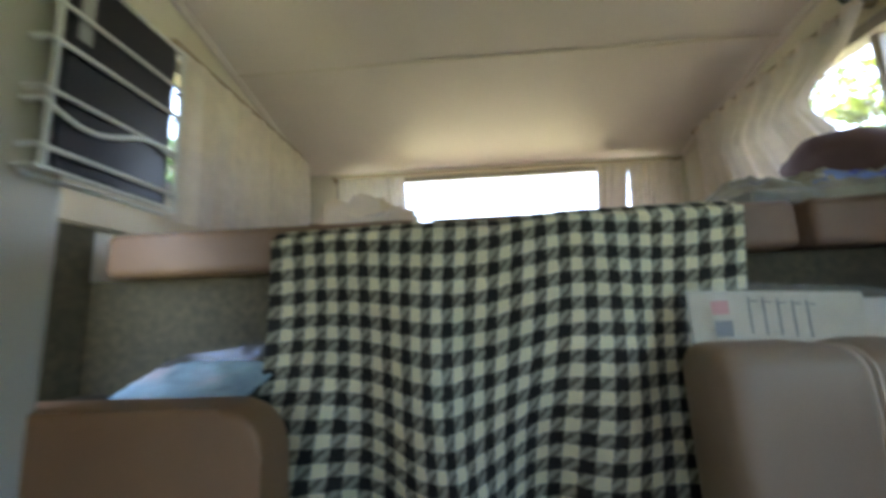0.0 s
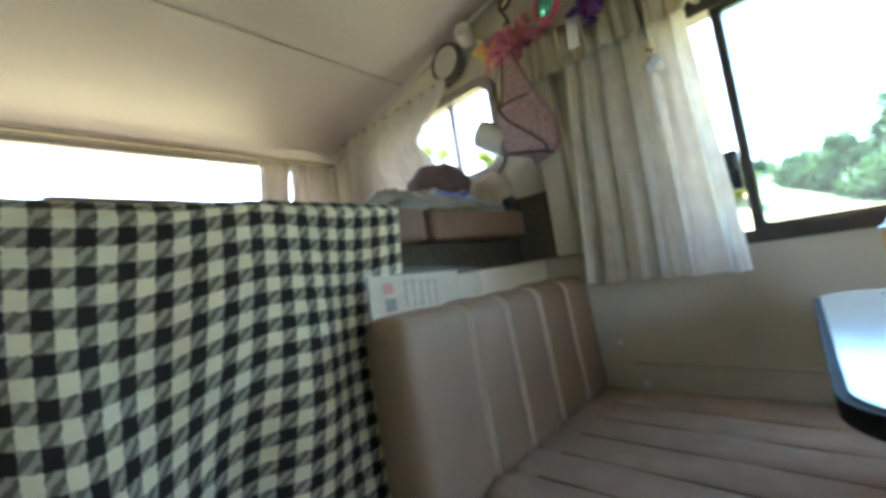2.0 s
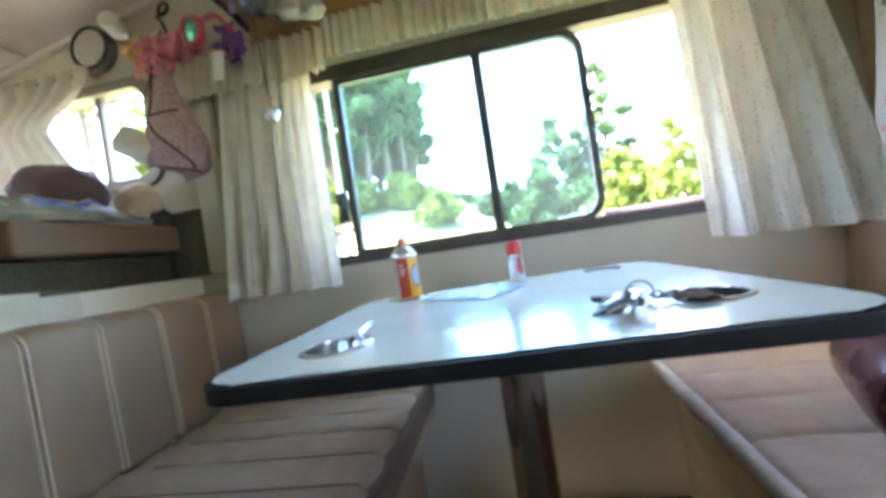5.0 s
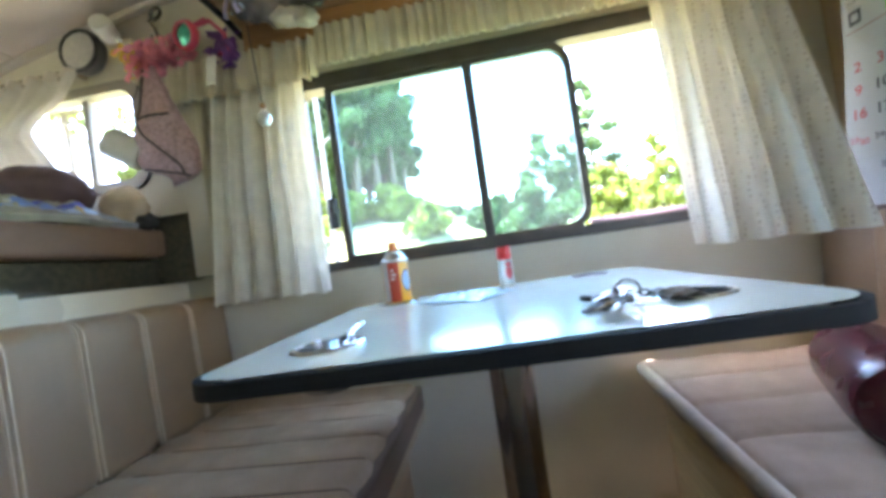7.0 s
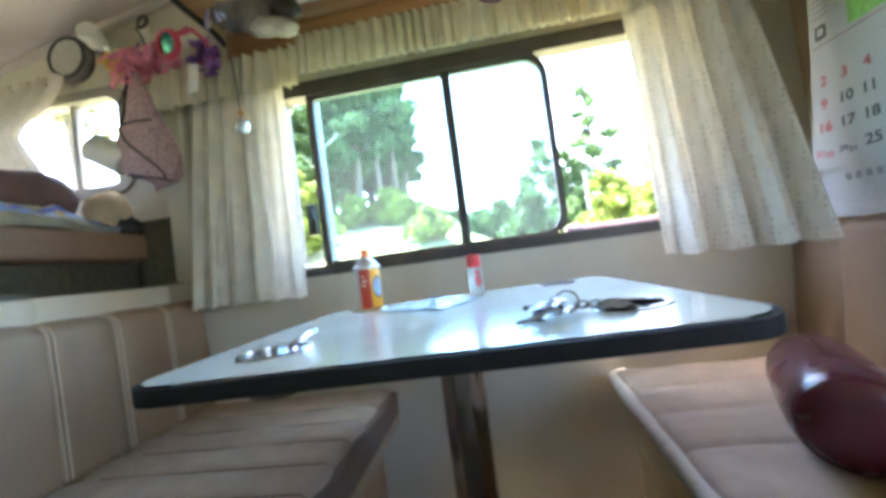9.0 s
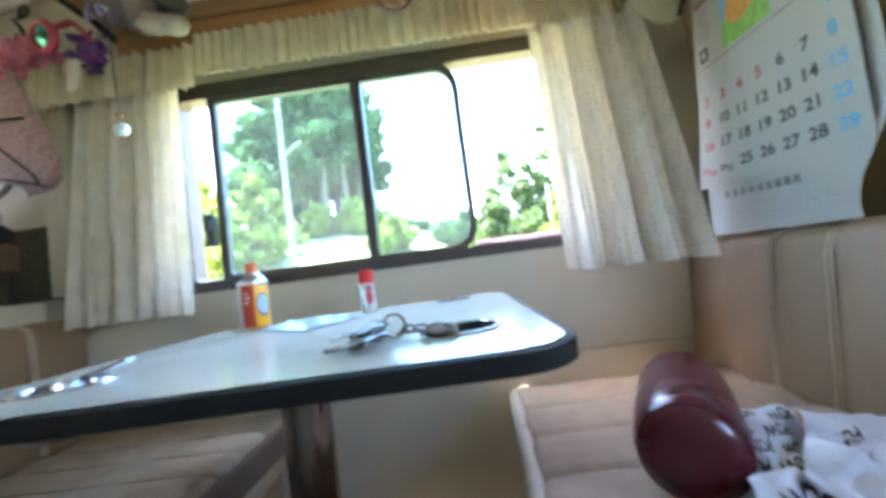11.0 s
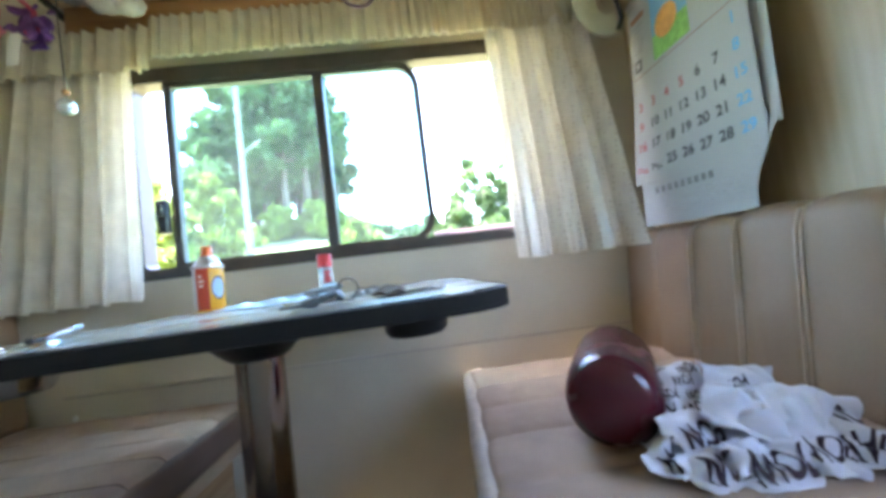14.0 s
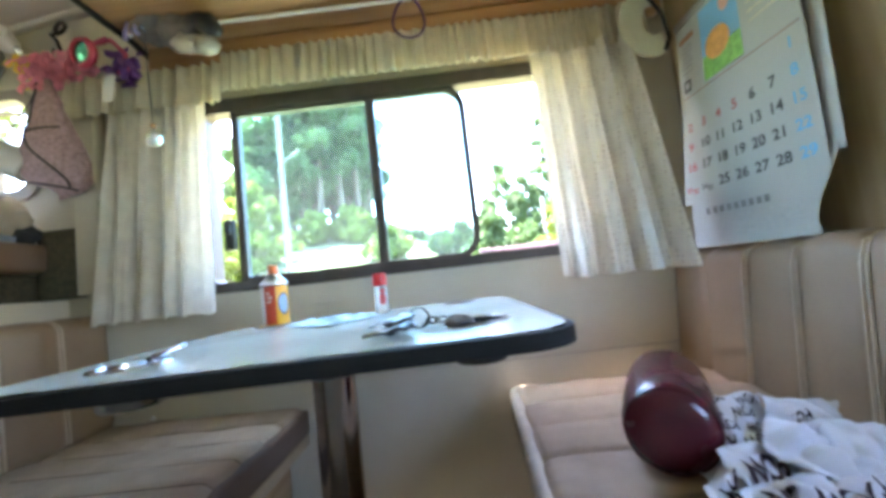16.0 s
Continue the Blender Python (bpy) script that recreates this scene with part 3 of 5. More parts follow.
edge_out, edge_in = rounded_outline(T_X0, T_X1, T_Y0, T_Y1, 0.064, 10), rounded_outline(T_X0 + 0.0092, T_X1 - 0.0092, T_Y0 + 0.0092, T_Y1 - 0.0092, 0.0548, 10)
part("edge_band", askew(ring_frame(edge_out, edge_in, 0.679, 0.6985, flat)), RUBBER, table)
part("leg", lathe(bmesh.new(), [(0.0, 0.0), (0.035, 0.0), (0.035, 0.655), (0.0, 0.655)], (0.55, 0.112, 0), 40), LEG_METAL, table)
part("top_flange", lathe(bmesh.new(), [(0.0, 0.632), (0.040, 0.632), (0.048, 0.638), (0.080, 0.668), (0.085, 0.6835), (0.0, 0.6835)], (0.55, 0.112, 0), 40), BLACK, table)
part("floor_plate", lathe(bmesh.new(), [(0.0, 0.0), (0.10, 0.0), (0.10, 0.008), (0.06, 0.02), (0.0, 0.02)], (0.55, 0.112, 0), 40), BLACK, table)

DISH = material("dull_mauve_dish", (0.30, 0.26, 0.29), 0.5, 0.1)
for cx, cy, mat, rim in ((0.435, 0.357, CHROME, CHROME), (0.464, -0.136, BLACK, CHROME), (0.882, -0.118, DISH, DISH), (0.885, 0.360, BLACK, CHROME)):
    holder = part("cup_holder", askew(lathe(bmesh.new(), [(0.043, 0.7012), (0.0435, 0.7030), (0.0490, 0.7030), (0.0510, 0.7008), (0.043, 0.7008)] if rim is CHROME else [(0.043, 0.6995), (0.0435, 0.7012), (0.0450, 0.7012), (0.0455, 0.7006), (0.043, 0.6995)], (cx, cy, 0), 40)), rim, table, "round cup holder let into the table")
    part("cup", askew(lathe(bmesh.new(), [(0.0, 0.694), (0.0435, 0.6945), (0.0437, 0.7003), (0.0446, 0.7003), (0.0446, 0.690), (0.0, 0.690)] if mat is DISH else [(0.0, 0.648), (0.036, 0.648), (0.040, 0.654), (0.0435, 0.7005), (0.0450, 0.7005), (0.0425, 0.652), (0.037, 0.645), (0.0, 0.645)], (cx, cy, 0), 36)), mat, holder)

# ---- curtains ----
def curtain(name, top, bottom, z0, z1, folds, amp, mat, label, thick=0.0012, seed=0, hem=0.05, gather=0.5, nu=150, frill=0.0, group="curtains"):
    """A gathered curtain between two lines of (x, y), with folds that open towards the hem."""
    (ax, ay), (bx, by) = top
    (cx, cy), (dx, dy) = bottom
    side = Vector((-(by - ay), bx - ax)).normalized()

    def at(u, v):
        w = 1 - v
        x, y = ax + (bx - ax) * u, ay + (by - ay) * u
        p, q = cx + (dx - cx) * u, cy + (dy - cy) * u
        x, y = x + (p - x) * w, y + (q - y) * w
        irregular = u + 0.05 * noise.noise(Vector((u * 5, seed, 0.3)))
        ripple = math.sin(2 * math.pi * folds * irregular + 0.7 * noise.noise(Vector((u * 3, w * 2, seed))))
        size = amp * (gather + (1 - gather) * w) * (0.7 + 0.6 * noise.noise(Vector((u * 9, seed + 4, 0))))
        off = size * (ripple + 0.3 * math.sin(2 * math.pi * folds * 2.3 * irregular + seed))
        z = z0 + (z1 - z0) * v + 0.003 * w * math.sin(2 * math.pi * folds * irregular + 1) + frill * w * math.sin(2 * math.pi * folds * 1.7 * u)
        return Vector((x + side.x * off, y + side.y * off, z))

    ob = thing(name, (ax, ay, z0), label, name.split("_")[-1], group)
    cut = hem / (z1 - z0)
    part("cloth", sheet(nu, 24, lambda u, v: at(u, cut + (1 - cut) * v), thick=thick), mat, ob)
    part("hem", sheet(nu, 5, lambda u, v: at(u, (cut + 0.004) * v), thick=thick * 2.2), mat, ob)
    return ob


def dotted(name, base, dot):
    """Curtain cloth with rows of small woven dots."""
    m = material(name, base, 0.9, 0.06, 25, 0.6, 800, translucent=0.34)
    n, link = m.node_tree.nodes, m.node_tree.links.new
    coord, vor, rng, mix = (n.new("ShaderNode" + k) for k in ("TexCoord", "TexVoronoi", "MapRange", "MixRGB"))
    vor.inputs["Scale"].default_value, vor.inputs["Randomness"].default_value = 62, 0.25
    link(coord.outputs["Object"], vor.inputs["Vector"])
    link(vor.outputs["Distance"], rng.inputs["Value"])
    rng.inputs["From Min"].default_value, rng.inputs["From Max"].default_value = 0.20, 0.30
    rng.inputs["To Min"].default_value, rng.inputs["To Max"].default_value = 0.75, 0.0
    old = n["Principled BSDF"].inputs["Base Color"].links[0].from_socket
    users = [l.to_socket for l in old.links]
    link(rng.outputs[0], mix.inputs["Fac"])
    link(old, mix.inputs["Color1"])
    mix.inputs["Color2"].default_value = (*dot, 1)
    for socket in users:
        link(mix.outputs[0], socket)
    return m


CURTAIN_DOTS = dotted("dotted_ivory_curtain_cloth", (0.86, 0.82, 0.74), (0.60, 0.53, 0.44))
curtain("window_curtain", ((1.045, 0.61), (1.045, 0.925)), ((0.985, 0.575), (1.005, 0.965)), 0.748, 1.42, 5.5, 0.032, CURTAIN, "ivory cotton curtain drawn aside beside the window", seed=1)
curtain("window_curtain", ((1.045, -0.425), (1.02, -0.72)), ((1.005, -0.43), (0.862, -0.715)), 0.735, 1.45, 3.7, 0.036, CURTAIN_DOTS, "dotted ivory curtain drawn aside near the calendar", seed=2)
curtain("valance", ((1.035, 1.06), (1.035, 0.55)), ((1.020, 1.055), (1.025, 0.55)), 1.396, 1.530, 13, 0.018, VALANCE, "gathered cream valance over the window", seed=3, hem=0.025, nu=220, frill=0.0028, gather=0.8, group="valances")
curtain("valance", ((1.035, 0.55), (1.035, -0.79)), ((1.025, 0.55), (1.025, -0.79)), 1.428, 1.560, 41, 0.011, VALANCE, "gathered cream valance under the overhead cabinet", seed=5, hem=0.025, nu=520, frill=0.0028, gather=0.8, group="valances")


def tied_curtain(u, v):
    """The curtain hangs from the rod, is caught back at mid-height and falls forward again below."""
    z = 1.165 + 0.43 * v
    edge = float(np.interp(z, [1.165, 1.21, 1.30, 1.42, 1.46, 1.52, 1.595], [1.43, 1.455, 1.53, 1.605, 1.575, 1.46, 1.40]))
    y = 2.13 + (edge - 2.13) * u
    ripple = math.sin(2 * math.pi * 9 * (u + 0.04 * noise.noise(Vector((u * 4, 2.0, 0.5)))) + 0.9 * noise.noise(Vector((u * 3, z * 6, 7))))
    return Vector((1.052 + 0.015 * ripple * (0.7 + 0.5 * noise.noise(Vector((u * 7, z * 2, 3)))), y, z + 0.004 * math.sin(60 * u) * v))


drape = thing("bunk_curtain", (1.05, 2.0, 1.17), "pale curtain caught back from the bunk side window", "curtain", "curtains")
part("cloth", sheet(150, 26, tied_curtain, thick=0.0012), CURTAIN_SHEER, drape)
part("heading", sheet(150, 3, lambda u, v: tied_curtain(u, 1.0 - 0.07 * v) + Vector((-0.004 + 0.003 * math.sin(90 * u), 0, 0.012)), thick=0.0012), CURTAIN_HEAVY, drape)
curtain("bunk_curtain", ((X_LEFT + 0.04, 1.40), (X_LEFT + 0.04, 2.24)), ((X_LEFT + 0.06, 1.37), (X_LEFT + 0.05, 2.26)), 1.10, 1.60, 8, 0.016, CURTAIN_HEAVY, "pale curtain drawn over the bunk side window", seed=7)
curtain("bunk_curtain", ((0.655, Y_FRONT - 0.045), (0.808, Y_FRONT - 0.045)), ((0.62, Y_FRONT - 0.05), (0.752, Y_FRONT - 0.05)), 1.08, 1.515, 4, 0.018, CURTAIN_HEAVY, "pale curtain bunched at the front window", seed=8)
curtain("bunk_curtain", ((0.805, Y_FRONT - 0.045), (1.055, Y_FRONT - 0.045)), ((0.775, Y_FRONT - 0.05), (1.01, Y_FRONT - 0.05)), 1.08, 1.515, 5, 0.018, CURTAIN_HEAVY, "pale curtain pushed aside at the front window", seed=18)
curtain("bunk_curtain", ((-0.64, Y_FRONT - 0.045), (-0.30, Y_FRONT - 0.045)), ((-0.62, Y_FRONT - 0.05), (-0.27, Y_FRONT - 0.05)), 1.12, 1.515, 8, 0.014, CURTAIN_SHEER, "pale curtain bunched at the front window", seed=9)
RODMETAL = material("brass_tone_curtain_rod", (0.35, 0.28, 0.2), 0.4, 0.1, metal=0.7)
for a, b in (((-0.665, Y_FRONT - 0.045, 1.527), (1.055, Y_FRONT - 0.045, 1.527)), ((1.055, 1.42, 1.605), (1.055, 2.16, 1.605)), ((X_LEFT + 0.04, 1.36, 1.608), (X_LEFT + 0.04, 2.26, 1.608))):
    rod = thing("curtain_rod", a, "thin brass-coloured curtain rod", "curtain rod", "curtain rods")
    part("bar", tube(bmesh.new(), [a, b], 0.0055, 10), RODMETAL, rod)
    for end in (a, b):
        away = Vector((0.05, 0, 0)) if end[0] > 1.05 and a[0] == b[0] else Vector((-0.05, 0, 0)) if a[0] == b[0] else Vector((0, 0.05, 0))
        part("bracket", tube(bmesh.new(), [Vector(end), Vector(end) + away * 0.9], [0.010, 0.014], 10), RODMETAL, rod)

# ---- overhead cabinet ----
cab = thing("overhead_cabinet", (0.95, 0.0, 1.615), "orange-brown wooden overhead cabinet above the window", "cabinet")
part("body", boxed(0.80, X_WALL, -0.898, 0.80, 1.618, 1.822, 0.004), CABINET, cab)
part("end_trim", tube(bmesh.new(), [(0.795, 0.806, 1.62), (0.90, 0.808, 1.617), (1.0, 0.806, 1.616), (1.07, 0.803, 1.60)], 0.010, 8), BLACK, cab)
part("front_lip", boxed(0.785, 0.80, -0.89, 0.80, 1.60, 1.822, 0.004), CABINET, cab)
part("batten", boxed(1.050, 1.095, -0.86, 0.79, 1.540, 1.617, 0.003), CABINET, cab)
rail = thing("hanging_rail", (0.957, 0.0, 1.605), "white metal rail under the overhead cabinet", "rail")
part("bar", tube(bmesh.new(), [(0.957, 0.53, 1.603), (0.957, -0.75, 1.603)], 0.006, 10), material("white_enamel", (0.75, 0.74, 0.70), 0.3, 0.04), rail)
for y in (0.5, -0.1, -0.7):
    part("hanger", tube(bmesh.new(), [(0.957, y, 1.603), (0.957, y, 1.619)], 0.004, 8), CHROME, rail)
single("pilaster", boxed(1.055, X_WALL - 0.001, 0.985, 1.06, 0.845, 1.53, 0.006), WALL, "cream wooden post between bunk and dinette", "post")
single("wall_ledge", boxed(1.092, X_WALL - 0.0005, -0.89, 0.90, 0.497, 0.503, 0.001), TRIM, "thin joint strip along the lower wall", "trim", kind="structure")
step = thing("wheel_box", (0.88, 0.2, 0.0), "carpeted box over the wheel by the wall", "box")
part("cover", boxed(0.79, 0.965, -0.06, 0.46, 0.0, 0.105, 0.03, 4), CARPET, step)

# ---- ceiling corner fittings ----
lamp = thing("round_speaker", (X_WALL, 1.39, 1.67), "round grey speaker with a dark ring on the wall", "speaker")
turn = Matrix.Translation((X_WALL, 1.39, 1.672)) @ pose(0, 0, 0, 0, -90, 0)
GRILLE = material("grey_speaker_grille", (0.50, 0.47, 0.42), 0.7, 0.1, 60, 0.6, 900)
part("body", lathe(bmesh.new(), [(0.0, 0.001), (0.070, 0.001), (0.075, 0.012), (0.074, 0.036), (0.0, 0.036)], None, 40, turn), material("dark_grey_speaker_rim", (0.16, 0.15, 0.14), 0.5, 0.1), lamp)
part("ring", lathe(bmesh.new(), [(0.062, 0.0365), (0.0635, 0.043), (0.070, 0.044), (0.0745, 0.040), (0.075, 0.0365)], None, 40, turn), BLACK, lamp)
part("grille", lathe(bmesh.new(), [(0.0, 0.047), (0.035, 0.046), (0.0615, 0.0405), (0.0615, 0.037), (0.0, 0.037)], None, 40, turn), GRILLE, lamp)
spot = thing("spot_lamp", (X_WALL, 1.265, 1.70), "small white swivel spot lamp on the wall", "lamp")
turn = Matrix.Translation((1.06, 1.275, 1.715)) @ pose(0, 0, 0, 0, -78, 20)
part("head", lathe(bmesh.new(), [(0.0, -0.035), (0.022, -0.035), (0.030, -0.02), (0.033, 0.03), (0.030, 0.040), (0.0, 0.042)], None, 32, turn), material("white_lamp_shell", (0.78, 0.76, 0.70), 0.35, 0.04), spot)
part("mount", lathe(bmesh.new(), [(0.0, 0.0), (0.026, 0.0), (0.026, 0.018), (0.012, 0.024), (0.0, 0.024)], None, 24, Matrix.Translation((X_WALL, 1.235, 1.675)) @ pose(0, 0, 0, 0, -90, 0)), material("beige_lamp_mount", (0.55, 0.48, 0.36), 0.5, 0.06), spot)
part("arm", tube(bmesh.new(), [(1.085, 1.235, 1.675), (1.075, 1.25, 1.69), (1.07, 1.268, 1.71)], 0.008, 10), CHROME, spot)
hook = thing("wall_hook", (X_WALL, 1.10, 1.70), "dark metal curled wall hook", "hook")
part("curl", tube(bmesh.new(), [(1.085 - 0.004 * k, 1.10 + 0.028 * math.cos(k * 0.55), 1.735 + 0.028 * math.sin(k * 0.55)) for k in range(10)] + [(1.06, 1.098, 1.69), (1.07, 1.094, 1.655)], 0.006, 10), material("dark_hook_metal", (0.10, 0.09, 0.08), 0.25, 0.2, metal=0.8), hook)
part("plate", boxed(1.092, X_WALL, 1.085, 1.115, 1.715, 1.755, 0.004), WALL, hook)

# ---- hanging things ----
def petals(bm, centre, spread, count, size, seed):
    rng = random.Random(seed)
    for _ in range(count):
        p = Vector(centre) + Vector([rng.gauss(0, s) for s in spread])
        m = Matrix.Translation(p) @ Euler((rng.random() * 6, rng.random() * 6, rng.random() * 6)).to_matrix().to_4x4()
        k = size * (0.6 + rng.random() * 0.8)
        grid = [[bm.verts.new(m @ Vector((k * (i - 1), k * 0.55 * (j - 1) * (1.2 - 0.5 * abs(i - 1)), 0.35 * k * ((i - 1) ** 2 - (j - 1) ** 2) * 0.7))) for j in range(3)] for i in range(3)]
        for i in range(2):
            for j in range(2):
                bm.faces.new((grid[i][j], grid[i + 1][j], grid[i + 1][j + 1], grid[i][j + 1]))
    return bm


garland = thing("flower_garland", (1.03, 1.09, 1.55), "pink and yellow artificial flower garland on the wall", "garland")
part("pink_petals", petals(bmesh.new(), (1.02, 1.075, 1.555), (0.016, 0.045, 0.026), 170, 0.017, 1), material("pink_petals", (0.78, 0.30, 0.40), 0.7, 0.2, 40, translucent=0.3), garland)
part("yellow_petals", petals(bmesh.new(), (1.03, 1.165, 1.585), (0.012, 0.018, 0.02), 50, 0.015, 2), material("yellow_petals", (0.75, 0.55, 0.10), 0.7, 0.2, 40, translucent=0.3), garland)
part("cord", tube(bmesh.new(), [(1.05, 1.10, 1.66), (1.03, 1.09, 1.60), (1.03, 1.02, 1.53)], 0.003, 6), BLACK, garland)

mask = thing("toy_goggles", (0.98, 0.86, 1.55), "pink and red toy goggles with iridescent lenses, hanging", "toy")
turn = Matrix.Translation((0.962, 0.905, 1.560)) @ pose(0, 0, 0, 0, -100, -14)
IRIS = material("iridescent_lens", (0.10, 0.45, 0.35), 0.12, 0.9, 22, 0.0, metal=0.6)
part("frame", lathe(bmesh.new(), [(0.030, 0.0), (0.042, 0.0), (0.045, 0.010), (0.039, 0.022), (0.032, 0.020)], None, 28, turn), material("red_pink_plastic", (0.55, 0.05, 0.10), 0.4, 0.15), mask)
part("lens", lathe(bmesh.new(), [(0.0, 0.024), (0.018, 0.022), (0.034, 0.013), (0.0, 0.008)], None, 28, turn), IRIS, mask)
part("strap", tube(bmesh.new(), [(0.98, 0.86, 1.615), (0.965, 0.90, 1.59), (0.97, 0.84, 1.60), (0.975, 0.80, 1.555), (0.98, 0.80, 1.50), (0.975, 0.83, 1.50)], 0.007, 8), material("pink_strap", (0.55, 0.08, 0.17), 0.6, 0.2), mask)
part("purple_tassel", petals(bmesh.new(), (0.985, 0.805, 1.51), (0.014, 0.017, 0.022), 50, 0.016, 5), material("purple_tassel", (0.16, 0.06, 0.24), 0.8, 0.3, 40), mask)
part("paper_tag", sheet(4, 8, lambda u, v: Vector((0.975 + 0.01 * v * v, 0.845 + 0.034 * u - 0.01 * v, 1.41 + 0.11 * v)), thick=0.001), material("white_paper", (0.78, 0.77, 0.73), 0.8, 0.04), mask)
part("cord", tube(bmesh.new(), [(0.98, 0.86, 1.619), (0.972, 0.862, 1.59)], 0.002, 6), BLACK, mask)

bag = thing("hanging_net_bag", (1.02, 1.02, 1.15), "pink patterned cloth bag hanging from a dark cord", "bag")


def bag_at(u, v):
    """A soft pouch, wide and sagging below and drawn together at the top."""
    q = 2 * math.pi * u
    wide = float(np.interp(v, [0, 0.04, 0.12, 0.28, 0.45, 0.62, 0.80, 1.0], [0.001, 0.070, 0.100, 0.106, 0.085, 0.058, 0.042, 0.022]))
    wob = 1 + 0.16 * noise.noise(Vector((math.cos(q) * 1.8, math.sin(q) * 1.8, v * 4)))
    sag = 0.020 * (1 - v) * math.sin(q)
    return Vector((1.010 + wide * 0.40 * math.cos(q) * wob, 1.058 + 0.035 * v ** 1.3 + wide * math.sin(q) * wob, 1.158 + 0.37 * v + sag))


bm = sheet(44, 34, bag_at)
bmesh.ops.remove_doubles(bm, verts=bm.verts, dist=1e-4)
part("pouch", bm, material("pink_patterned_cloth", (0.38, 0.25, 0.25), 0.85, 0.3, 90, 0.6, 500, stain=(0.52, 0.37, 0.37), stain_scale=60), bag)
CORD = material("dark_cord", (0.05, 0.045, 0.045), 0.8, 0.2)
part("cord", tube(bmesh.new(), [(1.055, 1.105, 1.66), (1.03, 1.10, 1.58), bag_at(0.5, 1.0)], 0.0035, 8), CORD, bag)
for a, b in (((0.40, 0.98), (0.34, 0.52)), ((0.34, 0.52), (0.64, 0.06)), ((0.34, 0.52), (0.62, 0.56)), ((0.30, 0.07), (0.70, 0.05))):
    line = [bag_at(a[0] + (b[0] - a[0]) * k / 9, a[1] + (b[1] - a[1]) * k / 9) + Vector((-0.003, 0, 0)) for k in range(10)]
    part("cord", tube(bmesh.new(), line, 0.0032, 8), CORD, bag)


def blob(centre, size, seed, bump=0.1, freq=2.5, seg=32):
    """A soft stuffed form: a rounded ball, pressed and creased."""
    bm = bmesh.new()
    bmesh.ops.create_uvsphere(bm, u_segments=seg, v_segments=seg // 2, radius=1.0)
    for v in bm.verts:
        n = v.co.normalized()
        k = 1 + bump * noise.noise(n * freq + Vector((seed, 0, 0))) + bump * 0.4 * noise.noise(n * freq * 3 + Vector((0, seed, 0)))
        v.co = Vector((n.x * size[0], n.y * size[1], n.z * size[2])) * k + Vector(centre)
    return bm


roll = thing("paper_roll", (1.0, 1.18, 1.28), "white paper roll hung beside the pink bag", "paper roll")
axis = Vector((0.05, -0.125, -0.085)).normalized()
turn = Matrix.Translation((0.985, 1.232, 1.305)) @ axis.to_track_quat("Z", "Y").to_matrix().to_4x4()
part("paper", lathe(bmesh.new(), [(0.019, 0.0), (0.044, 0.0), (0.048, 0.004), (0.048, 0.101), (0.044, 0.105), (0.019, 0.105)], None, 36, turn), material("soft_white_paper", (0.66, 0.64, 0.58), 0.95, 0.06, 30, 0.6), roll)
part("core", lathe(bmesh.new(), [(0.0175, 0.001), (0.019, 0.0), (0.019, 0.105), (0.0175, 0.104), (0.0175, 0.001)], None, 24, turn), material("grey_card_core", (0.28, 0.25, 0.21), 0.9, 0.1), roll)
part("hanging_cord", tube(bmesh.new(), [(0.985, 1.20, 1.335), (1.02, 1.16, 1.45), (1.06, 1.11, 1.66)], 0.0016, 6), CORD, roll)


def plush_form(pieces, seed):
    bm = bmesh.new()
    for k, (centre, size) in enumerate(pieces):
        piece = blob(centre, size, seed + k, 0.16)
        me = bpy.data.meshes.new("soft")
        piece.to_mesh(me)
        piece.free()
        bm.from_mesh(me)
        bpy.data.meshes.remove(me)
    return bm


plush = thing("stuffed_animal", (0.955, 0.60, 1.56), "grey and white plush animal with a large black nose", "soft toy")
part("body", plush_form((((0.960, 0.685, 1.618), (0.05, 0.075, 0.055)), ((0.955, 0.620, 1.585), (0.048, 0.060, 0.052)), ((0.950, 0.565, 1.575), (0.044, 0.048, 0.046)), ((0.960, 0.60, 1.640), (0.026, 0.032, 0.036)), ((0.945, 0.520, 1.592), (0.024, 0.026, 0.030))), 8), material("grey_plush_fur", (0.17, 0.145, 0.135), 0.95, 0.3, 30, 1.0, 260), plush)
part("chin", plush_form((((0.945, 0.578, 1.540), (0.034, 0.055, 0.026)), ((0.936, 0.525, 1.522), (0.030, 0.036, 0.026))), 21), material("white_plush_fur", (0.42, 0.37, 0.31), 0.95, 0.15, 30, 1.0, 260), plush)
bm = blob((0, 0, 0), (0.022, 0.052, 0.025), 40, 0.06)
bmesh.ops.transform(bm, verts=bm.verts, matrix=Matrix.Translation((0.896, 0.497, 1.553)) @ Matrix.Rotation(radians(38), 4, "X"))
part("nose", bm, BLACK, plush, "smooth black nose")
clips = thing("hanging_keys", (0.93, 0.745, 1.60), "small bunch of chrome keys hung under the cabinet", "keys")
for k in range(4):
    part("key", tube(bmesh.new(), [(0.93, 0.75 - 0.012 * k, 1.615), (0.925 - 0.004 * k, 0.757 - 0.018 * k, 1.585), (0.93, 0.76 - 0.02 * k, 1.562 + 0.006 * k)], [0.006, 0.005, 0.007], 8), CHROME if k % 2 else material("pale_violet_tag", (0.35, 0.30, 0.55), 0.5, 0.1), clips)
part("ring", tube(bmesh.new(), [(0.93, 0.735 + 0.016 * math.cos(q), 1.612 + 0.012 * math.sin(q)) for q in [k * math.pi / 8 for k in range(16)]], 0.002, 6, True), CHROME, clips)
pend = thing("crystal_pendant", (0.90, 0.665, 1.24), "clear crystal ball pendant on a beaded cord", "pendant")
